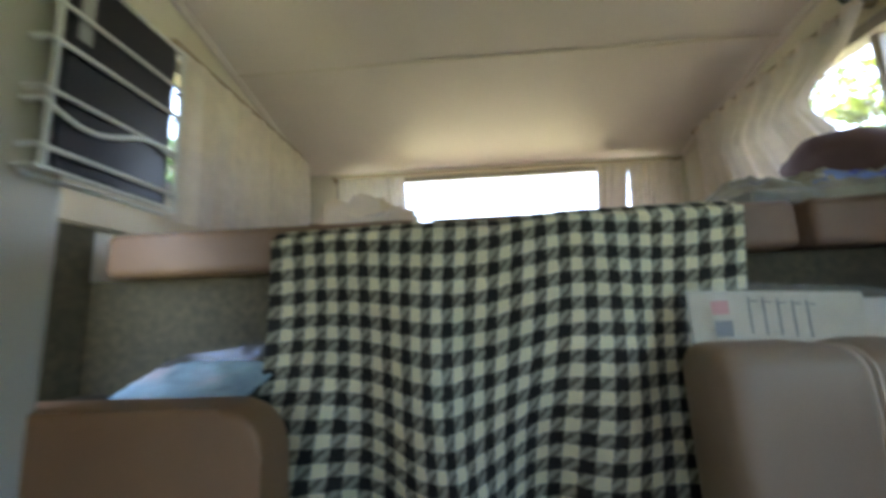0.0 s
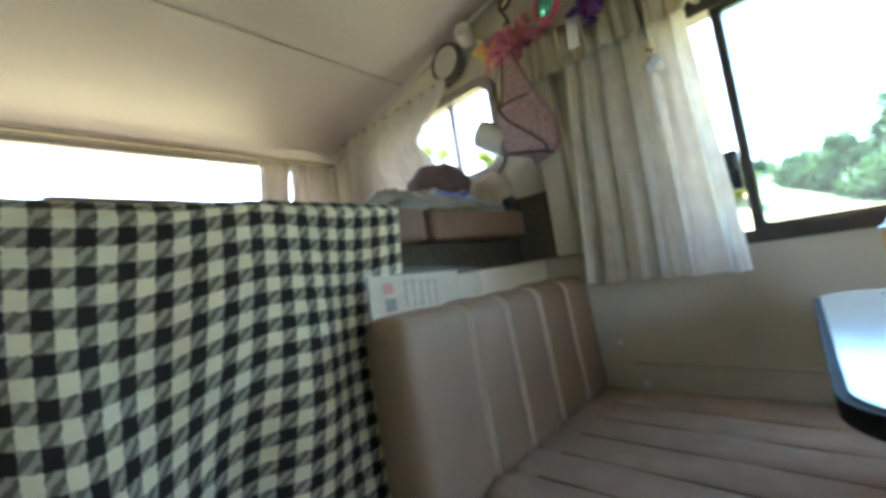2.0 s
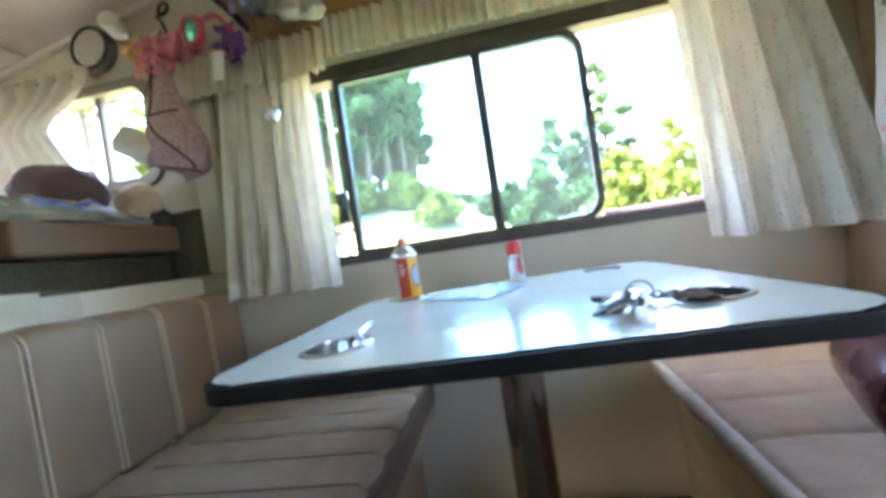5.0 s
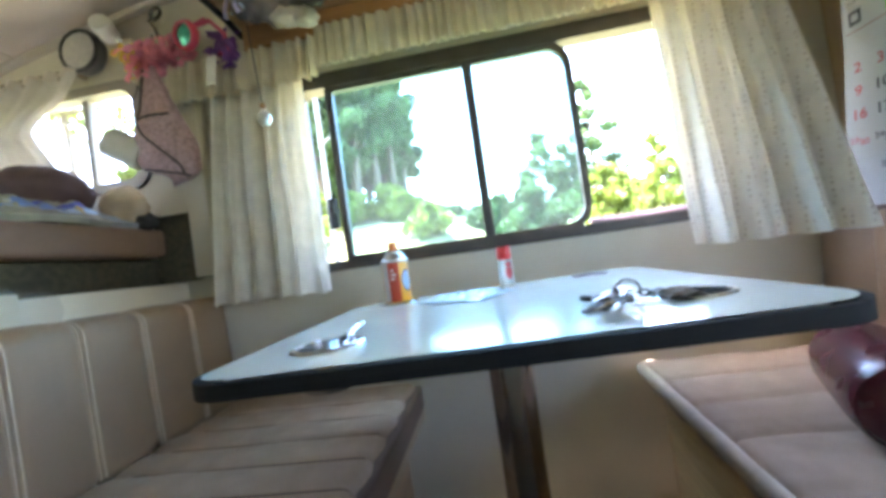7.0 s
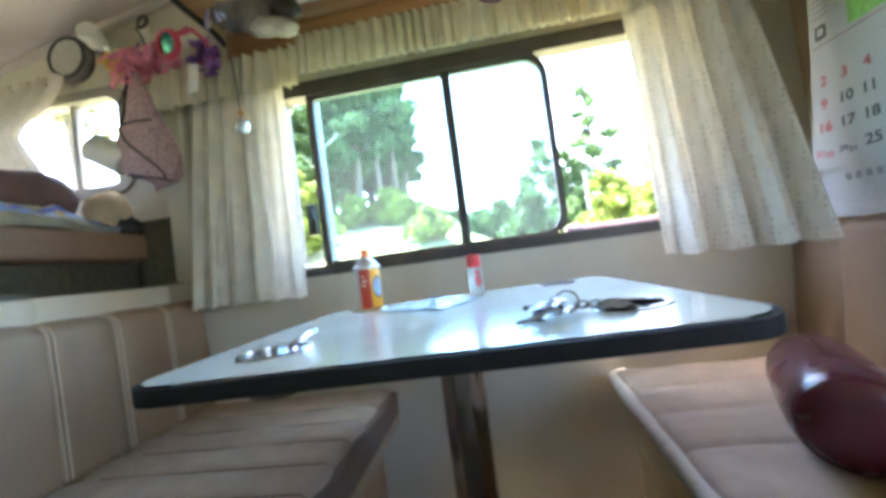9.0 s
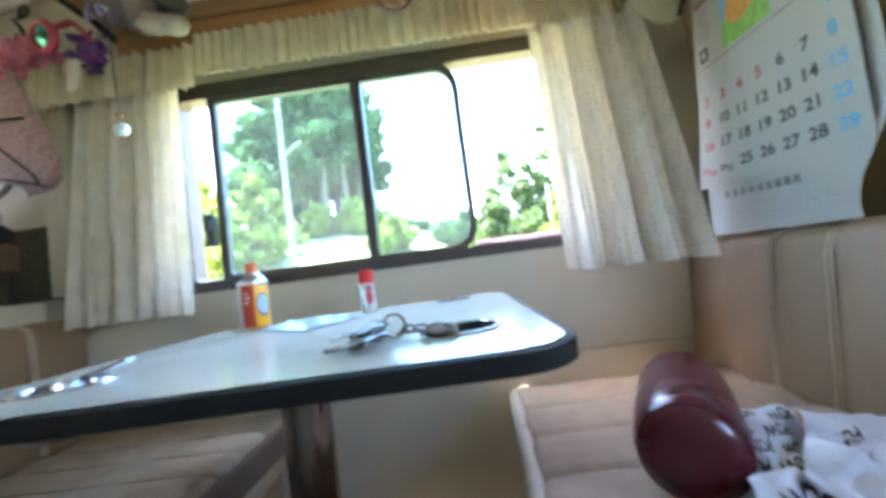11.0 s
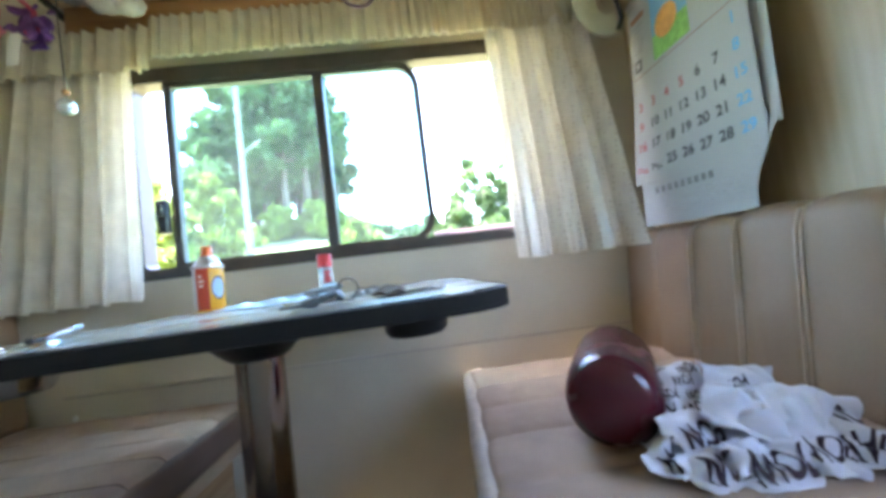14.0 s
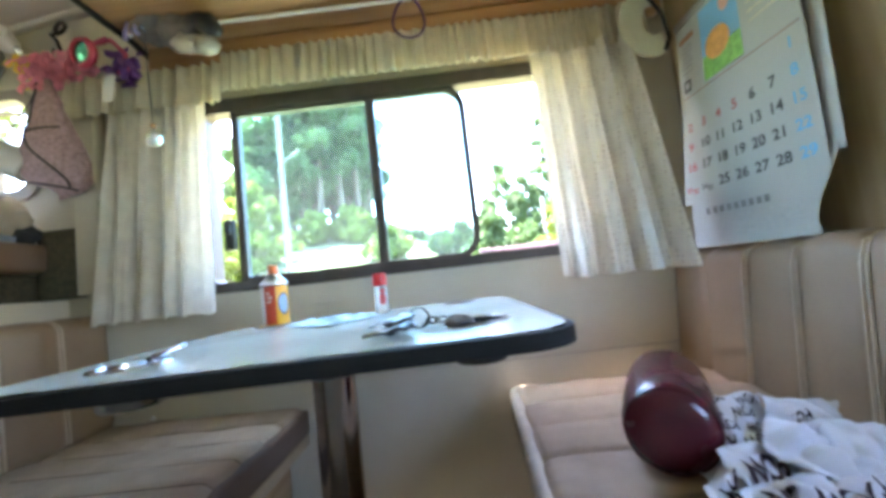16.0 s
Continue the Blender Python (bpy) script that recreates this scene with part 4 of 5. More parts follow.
part("ball", lathe(bmesh.new(), [(0.0, -0.021), (0.012, -0.017), (0.020, -0.006), (0.020, 0.006), (0.012, 0.017), (0.0, 0.021)], (0.90, 0.668, 1.243), 10), material("clear_crystal", (0.75, 0.78, 0.80), 0.05, 0.1, 90, 0, metal=0.4), pend, smooth=False)
part("cord", tube(bmesh.new(), [(0.93, 0.70, 1.617), (0.915, 0.69, 1.50), (0.905, 0.675, 1.34), (0.90, 0.668, 1.262)], 0.0018, 6), CORD, pend)
part("bead", lathe(bmesh.new(), [(0.0, -0.010), (0.008, -0.004), (0.008, 0.004), (0.0, 0.010)], (0.902, 0.670, 1.282), 12), material("amber_bead", (0.45, 0.25, 0.12), 0.25, 0.1), pend)
loop = thing("cord_loop", (0.957, -0.06, 1.50), "dark purple cord loop hung over the rail", "cord")
part("loop", tube(bmesh.new(), [(0.955 + 0.004 * math.sin(2 * q), -0.065 + 0.032 * math.sin(q) * (1.4 - 0.4 * math.cos(q)), 1.545 + 0.064 * math.cos(q)) for q in [k * math.pi / 14 for k in range(28)]], 0.0045, 8, True), material("purple_cord", (0.10, 0.04, 0.10), 0.7, 0.25, 60), loop)
visor = thing("sun_visor_cap", (0.97, -0.73, 1.43), "cream cloth cap hanging by a black strap", "cap")


def brim(u, v):
    """A crescent of stiff cloth, open to one side."""
    q = radians(-128 + 232 * u)
    outer = Vector((0.086 * math.cos(q), 0.096 * math.sin(q)))
    inner = Vector((-0.028 + 0.030 * math.cos(q), 0.022 + 0.046 * math.sin(q)))
    p = inner.lerp(outer, v)
    return Vector((0.965 - 0.030 * v * math.cos(q * 0.6), -0.742 + p.x, 1.425 + p.y))


part("brim", sheet(36, 10, brim, thick=0.003), material("cream_cap_cloth", (0.66, 0.65, 0.50), 0.85, 0.05, 25, 0.5), visor)
part("strap", tube(bmesh.new(), [(0.975, -0.72, 1.60), (0.955, -0.755, 1.53), (0.940, -0.785, 1.45), (0.945, -0.80, 1.38), (0.955, -0.79, 1.35)], 0.006, 8), BLACK, visor)

# ---- bedding on the bunk ----
def bedding(u, v):
    x, y = 0.54 + 0.47 * u, 1.19 + 0.36 * v
    edge = min(1, 6 * min(u, 1 - u, v, 1 - v) + 0.02)
    return Vector((x, y + 0.02 * math.sin(9 * u), 1.024 + edge * (0.028 + 0.028 * noise.noise(Vector((u * 5, v * 4, 1))) + 0.03 * abs(noise.noise(Vector((u * 12 + v * 6, v * 10, 2)))) + 0.03 * v)))


quilt_mat = material("blue_patterned_quilt", (0.29, 0.285, 0.22), 0.9, 0.5, 9, 0.5, 400, stain=(0.24, 0.30, 0.55), stain_scale=8)
quilt = thing("folded_quilt", (0.77, 1.37, 1.03), "crumpled grey quilt with blue stripes on the bunk", "quilt")
cover = part("cover", sheet(60, 40, bedding, thick=-0.02), quilt_mat, quilt)
for k, (u0, u1, v0, tall, tone) in enumerate(((0.30, 0.56, 0.085, 0.035, (0.20, 0.30, 0.62)), (0.40, 0.78, 0.13, 0.03, (0.12, 0.15, 0.55)), (0.50, 0.70, 0.045, 0.03, (0.45, 0.55, 0.72)), (0.62, 0.70, 0.06, 0.05, (0.50, 0.36, 0.12)), (0.70, 0.93, 0.10, 0.05, (0.35, 0.50, 0.68)), (0.22, 0.36, 0.13, 0.03, (0.55, 0.56, 0.55)))):
    part("stripe", sheet(40, 6, lambda u, v: bedding(u0 + (u1 - u0) * u, v0 + 1.8 * tall * v * math.sin(math.pi * (0.1 + 0.8 * u)) + 0.012 * math.sin(7 * u + k)) + Vector((0, -0.0155, 0.0185))), material("quilt_stripe_dye", tone, 0.9, 0.3, 18, 0.5, 400), cover)
single("bed_pillow", blob((0.90, 1.375, 1.146), (0.11, 0.112, 0.085), 31, 0.15, 1.8), material("maroon_pillow_cloth", (0.15, 0.095, 0.09), 0.8, 0.15, 20, 0.5), "maroon pillow lying on the bunk", "pillow")
single("bed_pillow", blob((1.02, 1.245, 1.10), (0.05, 0.07, 0.068), 33, 0.15), material("beige_pillow_cloth", (0.52, 0.42, 0.30), 0.85, 0.1, 20, 0.5), "small beige pillow on the bunk", "pillow")
single("bed_pillow", blob((-0.46, 2.12, 1.19), (0.22, 0.12, 0.165), 35, 0.4, 2.6), material("white_pillow_cloth", (0.56, 0.49, 0.41), 0.9, 0.06, 14, 0.4), "crumpled off-white pillow at the front window", "pillow")
single("dark_pouch", blob((-0.68, 2.12, 1.14), (0.08, 0.08, 0.12), 37, 0.2), material("plum_cloth", (0.08, 0.04, 0.05), 0.9, 0.2), "dark plum pouch beside the pillow", "pouch")
single("shoulder_bag", blob((1.045, 1.215, 1.055), (0.045, 0.045, 0.032), 39, 0.2), material("black_bag_cloth", (0.03, 0.03, 0.03), 0.8, 0.2), "small black pouch on the bunk edge", "pouch")
single("rail_board", boxed(X_LEFT + 0.001, X_LEFT + 0.02, 0.97, 2.3, 1.05, 1.115, 0.004), WHITE_BOARD, "off-white board along the bunk wall", "board")

# ---- newspaper in its bag, behind the bench ----
news = thing("bagged_newspaper", (0.48, 1.11, 0.79), "folded newspaper in a clear plastic bag behind the bench", "newspaper")
PAPER = material("newsprint", (0.60, 0.535, 0.40), 0.85, 0.05, 30, 0.2)
PRINT, RED_PRINT = material("grey_print", (0.20, 0.20, 0.19), 0.8, 0.2), material("faint_red_print", (0.58, 0.28, 0.24), 0.8, 0.15)
paper = part("paper", sheet(30, 12, lambda u, v: Vector((0.352 + 0.27 * u, 1.111 + 0.004 * math.sin(8 * u), 0.74 + 0.120 * v - 0.012 * u)), thick=0.006), PAPER, news)
part("print_block", boxed(0.386, 0.412, 1.1005, 1.1015, 0.785, 0.810), PRINT, paper)
part("print_block", boxed(0.383, 0.410, 1.1005, 1.1015, 0.820, 0.842), RED_PRINT, paper)
for k in range(5):
    part("print_line", boxed(0.440 + 0.022 * k, 0.4425 + 0.022 * k, 1.100, 1.101, 0.788 - 0.002 * k, 0.846 - 0.002 * k), PRINT, paper)
    part("print_line", boxed(0.4445 + 0.022 * k, 0.454 + 0.022 * k, 1.100, 1.101, 0.838 - 0.002 * k, 0.8405 - 0.002 * k), PRINT, paper)
FILM = glass("clear_plastic_film", (0.96, 0.96, 0.95), 0.5, 0.05)
part("plastic_bag", sheet(40, 16, lambda u, v: Vector((0.330 + 0.36 * u, 1.094 + 0.010 * noise.noise(Vector((u * 12, v * 6, 0))), 0.70 + 0.178 * v - 0.03 * u - 0.02 * (1 - v) * (1 - u)))), FILM, news)

# ---- left side ----
rack = thing("wire_wall_rack", (-0.60, 1.02, 1.05), "white wire rack holding black folders on the partition", "rack")
WIRE = material("white_coated_wire", (0.72, 0.72, 0.68), 0.35, 0.05)
for z in (1.055, 1.085, 1.150, 1.168, 1.245, 1.305, 1.385):
    sag = 0.018 if abs(z - 1.150) < 0.005 else 0.0
    part("wire", tube(bmesh.new(), [(-0.598, 0.895, z), (-0.570, 0.897, z)] + [(-0.570, 0.90 + 0.024 * k, z + (0.0 if not sag else sag * math.sin(k * 0.63) * -1)) for k in range(1, 10)] + [(-0.570, 1.14, z), (-0.59, 1.142, z)], 0.0042, 8), WIRE, rack)
for y in (0.905, 1.135):
    part("upright", tube(bmesh.new(), [(-0.570, y, 1.05), (-0.570, y, 1.39)], 0.0042, 8), WIRE, rack)
part("back_wire", tube(bmesh.new(), [(-0.597, 0.90, 1.05), (-0.597, 0.952, 1.05), (-0.597, 1.14, 1.05)], 0.0042, 8), WIRE, rack)
for k, (a, b, z) in enumerate(((0.925, 1.135, 1.36), (0.92, 1.13, 1.40), (0.925, 1.12, 1.38))):
    single("folder", boxed(-0.597 + 0.007 * k, -0.5905 + 0.007 * k, a, b, 1.062, z, 0.003), material("black_blue_folder", (0.015, 0.016, 0.024), 0.5, 0.2), "black folder standing in the wire rack", "folder", "folders in the rack")
single("paper_slip", boxed(-0.5755, -0.5742, 0.935, 0.955, 1.27, 1.37), material("grey_slip", (0.42, 0.42, 0.40), 0.7, 0.1), "grey paper slip in the wire rack", "paper")


def packet(u, v):
    return Vector((-0.635 + 0.245 * u + 0.03 * v, 1.07 + 0.10 * v, 0.704 + 0.012 * math.sin(math.pi * u) * v + 0.05 * v + 0.006 * noise.noise(Vector((u * 8, v * 6, 4)))))


single("plastic_packet", sheet(30, 16, packet, thick=0.004), material("pale_blue_printed_film", (0.26, 0.38, 0.40), 0.5, 0.4, 14, 0.3, stain=(0.62, 0.50, 0.46), stain_scale=13), "pale blue printed packet on the carpeted shelf", "packet")
single("plastic_packet", sheet(24, 16, lambda u, v: Vector((-0.62 + 0.25 * u, 1.19 + 0.015 * v, 0.735 + 0.055 * v * (0.6 + 0.5 * u) + 0.006 * noise.noise(Vector((u * 9, v * 9, 1))))), thick=0.001), glass("dull_clear_bag", (0.90, 0.90, 0.87), 0.22, 0.0), "crumpled clear plastic bag leaning on the carpeted board", "bag")

# ---- things on the table ----
TZ = 0.7005
can = thing("spray_can", (0.885, 0.36, TZ), "yellow and red gas can with an orange cap on the table", "can")
body_mat = material("yellow_can_paint", (0.80, 0.38, 0.02), 0.3, 0.06)
TIN = material("tin_shoulder", (0.55, 0.54, 0.52), 0.3, 0.08, metal=0.8)
body = part("body", lathe(bmesh.new(), [(0.0, 0.0035), (0.0365, 0.0035), (0.038, 0.0055), (0.038, 0.104), (0.0365, 0.107), (0.0, 0.107)], (0.885, 0.36, TZ), 48), body_mat, can)


def wrap(a0, a1, z0, z1, r, nu=14):
    return sheet(nu, 6, lambda u, v: Vector((0.885 + r * math.cos(radians(a0 + (a1 - a0) * u)), 0.36 + r * math.sin(radians(a0 + (a1 - a0) * u)), TZ + z0 + (z1 - z0) * v)), thick=0.0004)


part("red_band", wrap(158, 207, 0.006, 0.103, 0.0385), material("red_can_print", (0.52, 0.065, 0.03), 0.3, 0.06), body)
part("white_panel", wrap(126, 158, 0.006, 0.103, 0.0385), material("white_can_print", (0.62, 0.58, 0.55), 0.3, 0.06), body)
badge = sheet(20, 5, lambda u, v: Vector((0.885 + 0.0388 * math.cos(radians(243 + 24 * v * math.cos(2 * math.pi * u))), 0.36 + 0.0388 * math.sin(radians(243 + 24 * v * math.cos(2 * math.pi * u))), TZ + 0.056 + 0.024 * v * math.sin(2 * math.pi * u))))
part("blue_badge", badge, material("pale_blue_badge", (0.36, 0.50, 0.62), 0.3, 0.1), body)
rim = sheet(28, 2, lambda u, v: Vector((0.885 + 0.0392 * math.cos(radians(243 + (24 + 4 * v) * math.cos(2 * math.pi * u))), 0.36 + 0.0392 * math.sin(radians(243 + (24 + 4 * v) * math.cos(2 * math.pi * u))), TZ + 0.056 + (0.024 + 0.004 * v) * math.sin(2 * math.pi * u))))
part("badge_ring", rim, material("dark_badge_ring", (0.03, 0.04, 0.09), 0.3, 0.1), body)
for k, w in enumerate((0.5, 0.8, 0.6)):
    part("print_bar", wrap(170, 170 + 28 * w, 0.082 - 0.011 * k, 0.087 - 0.011 * k, 0.0390, 6), material("white_print", (0.75, 0.70, 0.64), 0.4, 0.05), body)
part("shoulder", lathe(bmesh.new(), [(0.0385, 0.103), (0.0415, 0.105), (0.0415, 0.110), (0.035, 0.1125), (0.033, 0.116), (0.026, 0.124), (0.020, 0.129), (0.020, 0.133), (0.0, 0.133)], (0.885, 0.36, TZ), 40), TIN, can)
part("cap", lathe(bmesh.new(), [(0.0125, 0.131), (0.0145, 0.133), (0.0135, 0.153), (0.012, 0.156), (0.0, 0.156)], (0.885, 0.36, TZ), 28), material("orange_cap", (0.80, 0.16, 0.03), 0.4, 0.05), can)
can.scale = (0.86, 0.86, 1.0)
can.location.z += slant(0.36)

salt = thing("salt_shaker", (0.88, 0.082, TZ), "small clear salt shaker with a red cap on the table", "shaker")
body = part("body", lathe(bmesh.new(), [(0.0, 0.0), (0.0165, 0.0), (0.018, 0.003), (0.0175, 0.060), (0.0155, 0.070)], (0.88, 0.082, TZ), 32), glass("clear_shaker_plastic", (0.93, 0.94, 0.92), 0.05, 0.30), salt)
part("cap", lathe(bmesh.new(), [(0.0165, 0.069), (0.018, 0.070), (0.0175, 0.098), (0.0165, 0.101), (0.0, 0.101)], (0.88, 0.082, TZ), 32), material("red_cap", (0.62, 0.02, 0.02), 0.35, 0.06), salt)
part("salt_filling", lathe(bmesh.new(), [(0.0, 0.001), (0.0155, 0.001), (0.0160, 0.020), (0.008, 0.024), (0.0, 0.025)], (0.88, 0.082, TZ), 28), material("white_salt", (0.72, 0.71, 0.68), 0.9, 0.08, 90, 0.6), body)
red_label = material("red_label", (0.40, 0.03, 0.035), 0.4, 0.08)
for z, tall, wide in ((0.036, 0.016, 30), (0.057, 0.006, 28)):
    part("label", sheet(18, 4, lambda u, v: Vector((0.88 + 0.0183 * math.cos(radians(205 + wide * v * math.cos(2 * math.pi * u))), 0.082 + 0.0183 * math.sin(radians(205 + wide * v * math.cos(2 * math.pi * u))), TZ + z + tall * v * math.sin(2 * math.pi * u)))), red_label, body, "plain red label")
salt.location.z += slant(0.082)


def film_packet(u, v):
    a, b, c, d = Vector((0.775, 0.305)), Vector((0.90, 0.215)), Vector((0.665, 0.150)), Vector((0.79, 0.065))
    p = a * (1 - u) * (1 - v) + b * (1 - u) * v + c * u * (1 - v) + d * u * v
    return Vector((p.x, p.y, TZ + slant(p.y) + 0.003 + 0.007 * min(1, 6 * min(u, 1 - u, v, 1 - v)) * (1 + 0.9 * noise.noise(Vector((u * 9, v * 7, 3))))))


single("plastic_packet", sheet(40, 30, film_packet, thick=0.001), material("silvery_blue_film", (0.42, 0.52, 0.58), 0.15, 0.3, 18, 0.3, 60, stain=(0.75, 0.77, 0.77), stain_scale=14), "crinkled pale blue film packet lying on the table", "packet")

pen = thing("silver_pen", (0.435, 0.335, TZ), "slim silvery pen resting over the cup holder rim", "pen")
nib, tip = Vector((0.436, 0.335, TZ + 0.0055)), Vector((0.503, 0.327, TZ + 0.0160))
part("barrel", tube(bmesh.new(), [nib.lerp(tip, k) for k in (0.06, 0.1, 0.5, 0.78)], [0.0038, 0.0046, 0.0046, 0.0044], 14), CHROME, pen)
part("end_cap", tube(bmesh.new(), [nib, nib.lerp(tip, 0.03), nib.lerp(tip, 0.07)], [0.0028, 0.0040, 0.0042], 12), BLACK, pen)
part("clip_end", tube(bmesh.new(), [nib.lerp(tip, 0.78), nib.lerp(tip, 0.80), nib.lerp(tip, 0.98), tip], [0.0045, 0.0036, 0.0038, 0.0026], 12), material("pale_blue_pen_end", (0.45, 0.60, 0.68), 0.15, 0.1), pen)

pen.location.z += slant(0.335)

keys = thing("bunch_of_keys", (0.42, -0.04, TZ), "bunch of keys with a black fob and leather tab", "keys")
KEY_DARK = material("worn_dark_key", (0.14, 0.125, 0.12), 0.35, 0.3, 60, metal=0.8)
KEY_STEEL = material("dull_steel_key", (0.36, 0.35, 0.34), 0.4, 0.2, 60, metal=0.9)
BRASS = material("worn_brass_key", (0.42, 0.33, 0.18), 0.3, 0.2, 60, metal=0.9)
RING = Vector((0.452, -0.052, TZ))
part("key_ring", tube(bmesh.new(), [RING + Vector((0.004 * math.cos(q), 0.0145 * math.cos(q), 0.0155 + 0.0145 * math.sin(q))) for q in [k * math.pi / 14 for k in range(28)]], 0.0013, 6, True), KEY_DARK, keys)
# keys spread out from the ring, lying over one another
for k, (turned, reach, tilt, mat) in enumerate(((116, 0.040, 3, KEY_STEEL), (124, 0.050, 4, KEY_DARK), (131, 0.030, 6, KEY_DARK), (138, 0.056, 3, BRASS), (145, 0.036, 7, KEY_DARK), (152, 0.050, 5, KEY_STEEL), (160, 0.028, 8, KEY_DARK), (168, 0.044, 5, KEY_DARK), (120, 0.022, 4, KEY_STEEL), (148, 0.020, 12, KEY_DARK), (134, 0.046, 10, KEY_STEEL), (142, 0.026, 14, KEY_DARK), (156, 0.036, 12, KEY_STEEL))):
    m = Matrix.Translation(RING + Vector((0, 0, 0.0030 + 0.0019 * k))) @ pose(0, 0, 0, 32 * math.sin(5 * k), tilt * 0.5, turned) @ Matrix.Translation((reach, 0, 0))
    wide = 0.0095 + 0.0012 * (k % 3)
    bow = ring_frame([(wide * math.cos(q), 0.0085 * math.sin(q)) for q in [j * math.pi / 10 for j in range(20)]], [(-0.005 + 0.0025 * math.cos(q), 0.0025 * math.sin(q)) for q in [j * math.pi / 10 for j in range(20)]], 0.0, 0.0022, lambda p, q, c: m @ Vector((p, q, c)))
    key = part("key_bow", bow, mat, keys)
    long = 0.034 + 0.004 * (k % 3)
    blade = [(0.008, -0.0032), (long - 0.003, -0.0032), (long, 0.0), (long - 0.003, 0.003), (long - 0.007, 0.0020), (long - 0.010, 0.0034), (long - 0.014, 0.002), (long - 0.018, 0.0034), (0.008, 0.0032)]
    part("key_blade", slab(blade, 0.0004, 0.0018, lambda p, q, c: m @ Vector((p, q, c))), mat, key)
fob = Matrix.Translation((0.478, -0.018, TZ + 0.0065)) @ pose(0, 0, 0, 0, -8, 118)
bm = boxed(-0.021, 0.021, -0.0105, 0.0105, -0.0045, 0.0045, 0.003, 3)
bmesh.ops.transform(bm, verts=bm.verts, matrix=fob)
part("key_fob", bm, BLACK, keys, "black plastic key fob")
for k in range(5):
    m = Matrix.Translation((0.452 - 0.002 * k, -0.062 - 0.0075 * k, TZ + 0.007 + 0.003 * (k % 2))) @ pose(0, 0, 0, 55 * (k % 2), 10, 90)
    part("chain_link", tube(bmesh.new(), [m @ Vector((0.0085 * math.cos(q), 0.0052 * math.sin(q), 0)) for q in [j * math.pi / 6 for j in range(12)]], 0.0013, 6, True), KEY_DARK, keys)
LEATHER = material("brown_grey_leather", (0.16, 0.125, 0.10), 0.6, 0.35, 50, 0.6)
for k, (dx, turned, tall) in enumerate(((-0.008, 0.0, 0.010), (0.004, 0.5, 0.013), (0.012, -0.4, 0.008))):
    part("leather_tab", sheet(20, 5, lambda u, v: Vector((0.432 + dx + 0.016 * (v - 0.5) + 0.010 * turned * u, -0.086 - 0.044 * u, TZ + 0.003 + tall * math.sin(math.pi * (0.1 + 0.8 * u)) * (0.7 + 0.3 * math.sin(9 * u + 5 * v + k)))), thick=0.002), LEATHER, keys)

keys.location.z += slant(-0.05) + 0.0006

# ---- on the right-hand bench ----
axis = Vector((0.285, -0.150, 0.0)).normalized()
turn = Matrix.Translation((0.474, -0.395, 0.5105)) @ axis.to_track_quat("Z", "Y").to_matrix().to_4x4()
RED = material("burgundy_vinyl", (0.085, 0.012, 0.020), 0.26, 0.2, 14, 0.12, 60, coat=0.10)
bolster = thing("bolster_cushion", (0.6, -0.5, 0.44), "glossy burgundy vinyl bolster on the bench", "cushion")
profile = [(0.0, -0.006), (0.0281, -0.005), (0.043, -0.002), (0.0524, 0.003), (0.0589, 0.009), (0.064, 0.018), (0.0678, 0.032), (0.0697, 0.052), (0.0706, 0.08), (0.0706, 0.16), (0.0697, 0.23), (0.0655, 0.262), (0.0561, 0.282), (0.0393, 0.292), (0.0, 0.296)]
part("cover", lathe(bmesh.new(), profile, None, 56, turn), RED, bolster)
part("seam", tube(bmesh.new(), [turn @ Vector((0.0622 * math.cos(q), 0.0622 * math.sin(q), 0.0135)) for q in [k * math.pi / 24 for k in range(48)]], 0.0015, 6, True), RED, bolster)


def lettering(text, size, place, narrow=1.0):
    """Built-in font, as a mesh, with each point put in place by place(x, y)."""
    curve = bpy.data.curves.new("text", "FONT")
    curve.body, curve.size, curve.align_x = text, size, "CENTER"
    curve.offset = size * 0.025
    temp = bpy.data.objects.new("text", curve)
    me = bpy.data.meshes.new_from_object(temp)
    bm = bmesh.new()
    bm.from_mesh(me)
    for _ in range(2):
        bmesh.ops.subdivide_edges(bm, edges=[e for e in bm.edges if e.calc_length() > size * 0.2], cuts=1)
        bmesh.ops.triangulate(bm, faces=bm.faces[:])
    for v in bm.verts:
        v.co = place(v.co.x * narrow, v.co.y / narrow)
    bpy.data.objects.remove(temp)
    bpy.data.curves.remove(curve)
    bpy.data.meshes.remove(me)
    return bm


INK = material("dark_plum_print", (0.035, 0.018, 0.03), 0.8, 0.2)
SHIRT = material("white_shirt_cloth", (0.68, 0.69, 0.76), 0.85, 0.05, 20, 0.5, 700)
shirt = thing("crumpled_shirt", (0.45, -0.56, 0.44), "crumpled white shirt with dark lettering on the bench", "shirt")


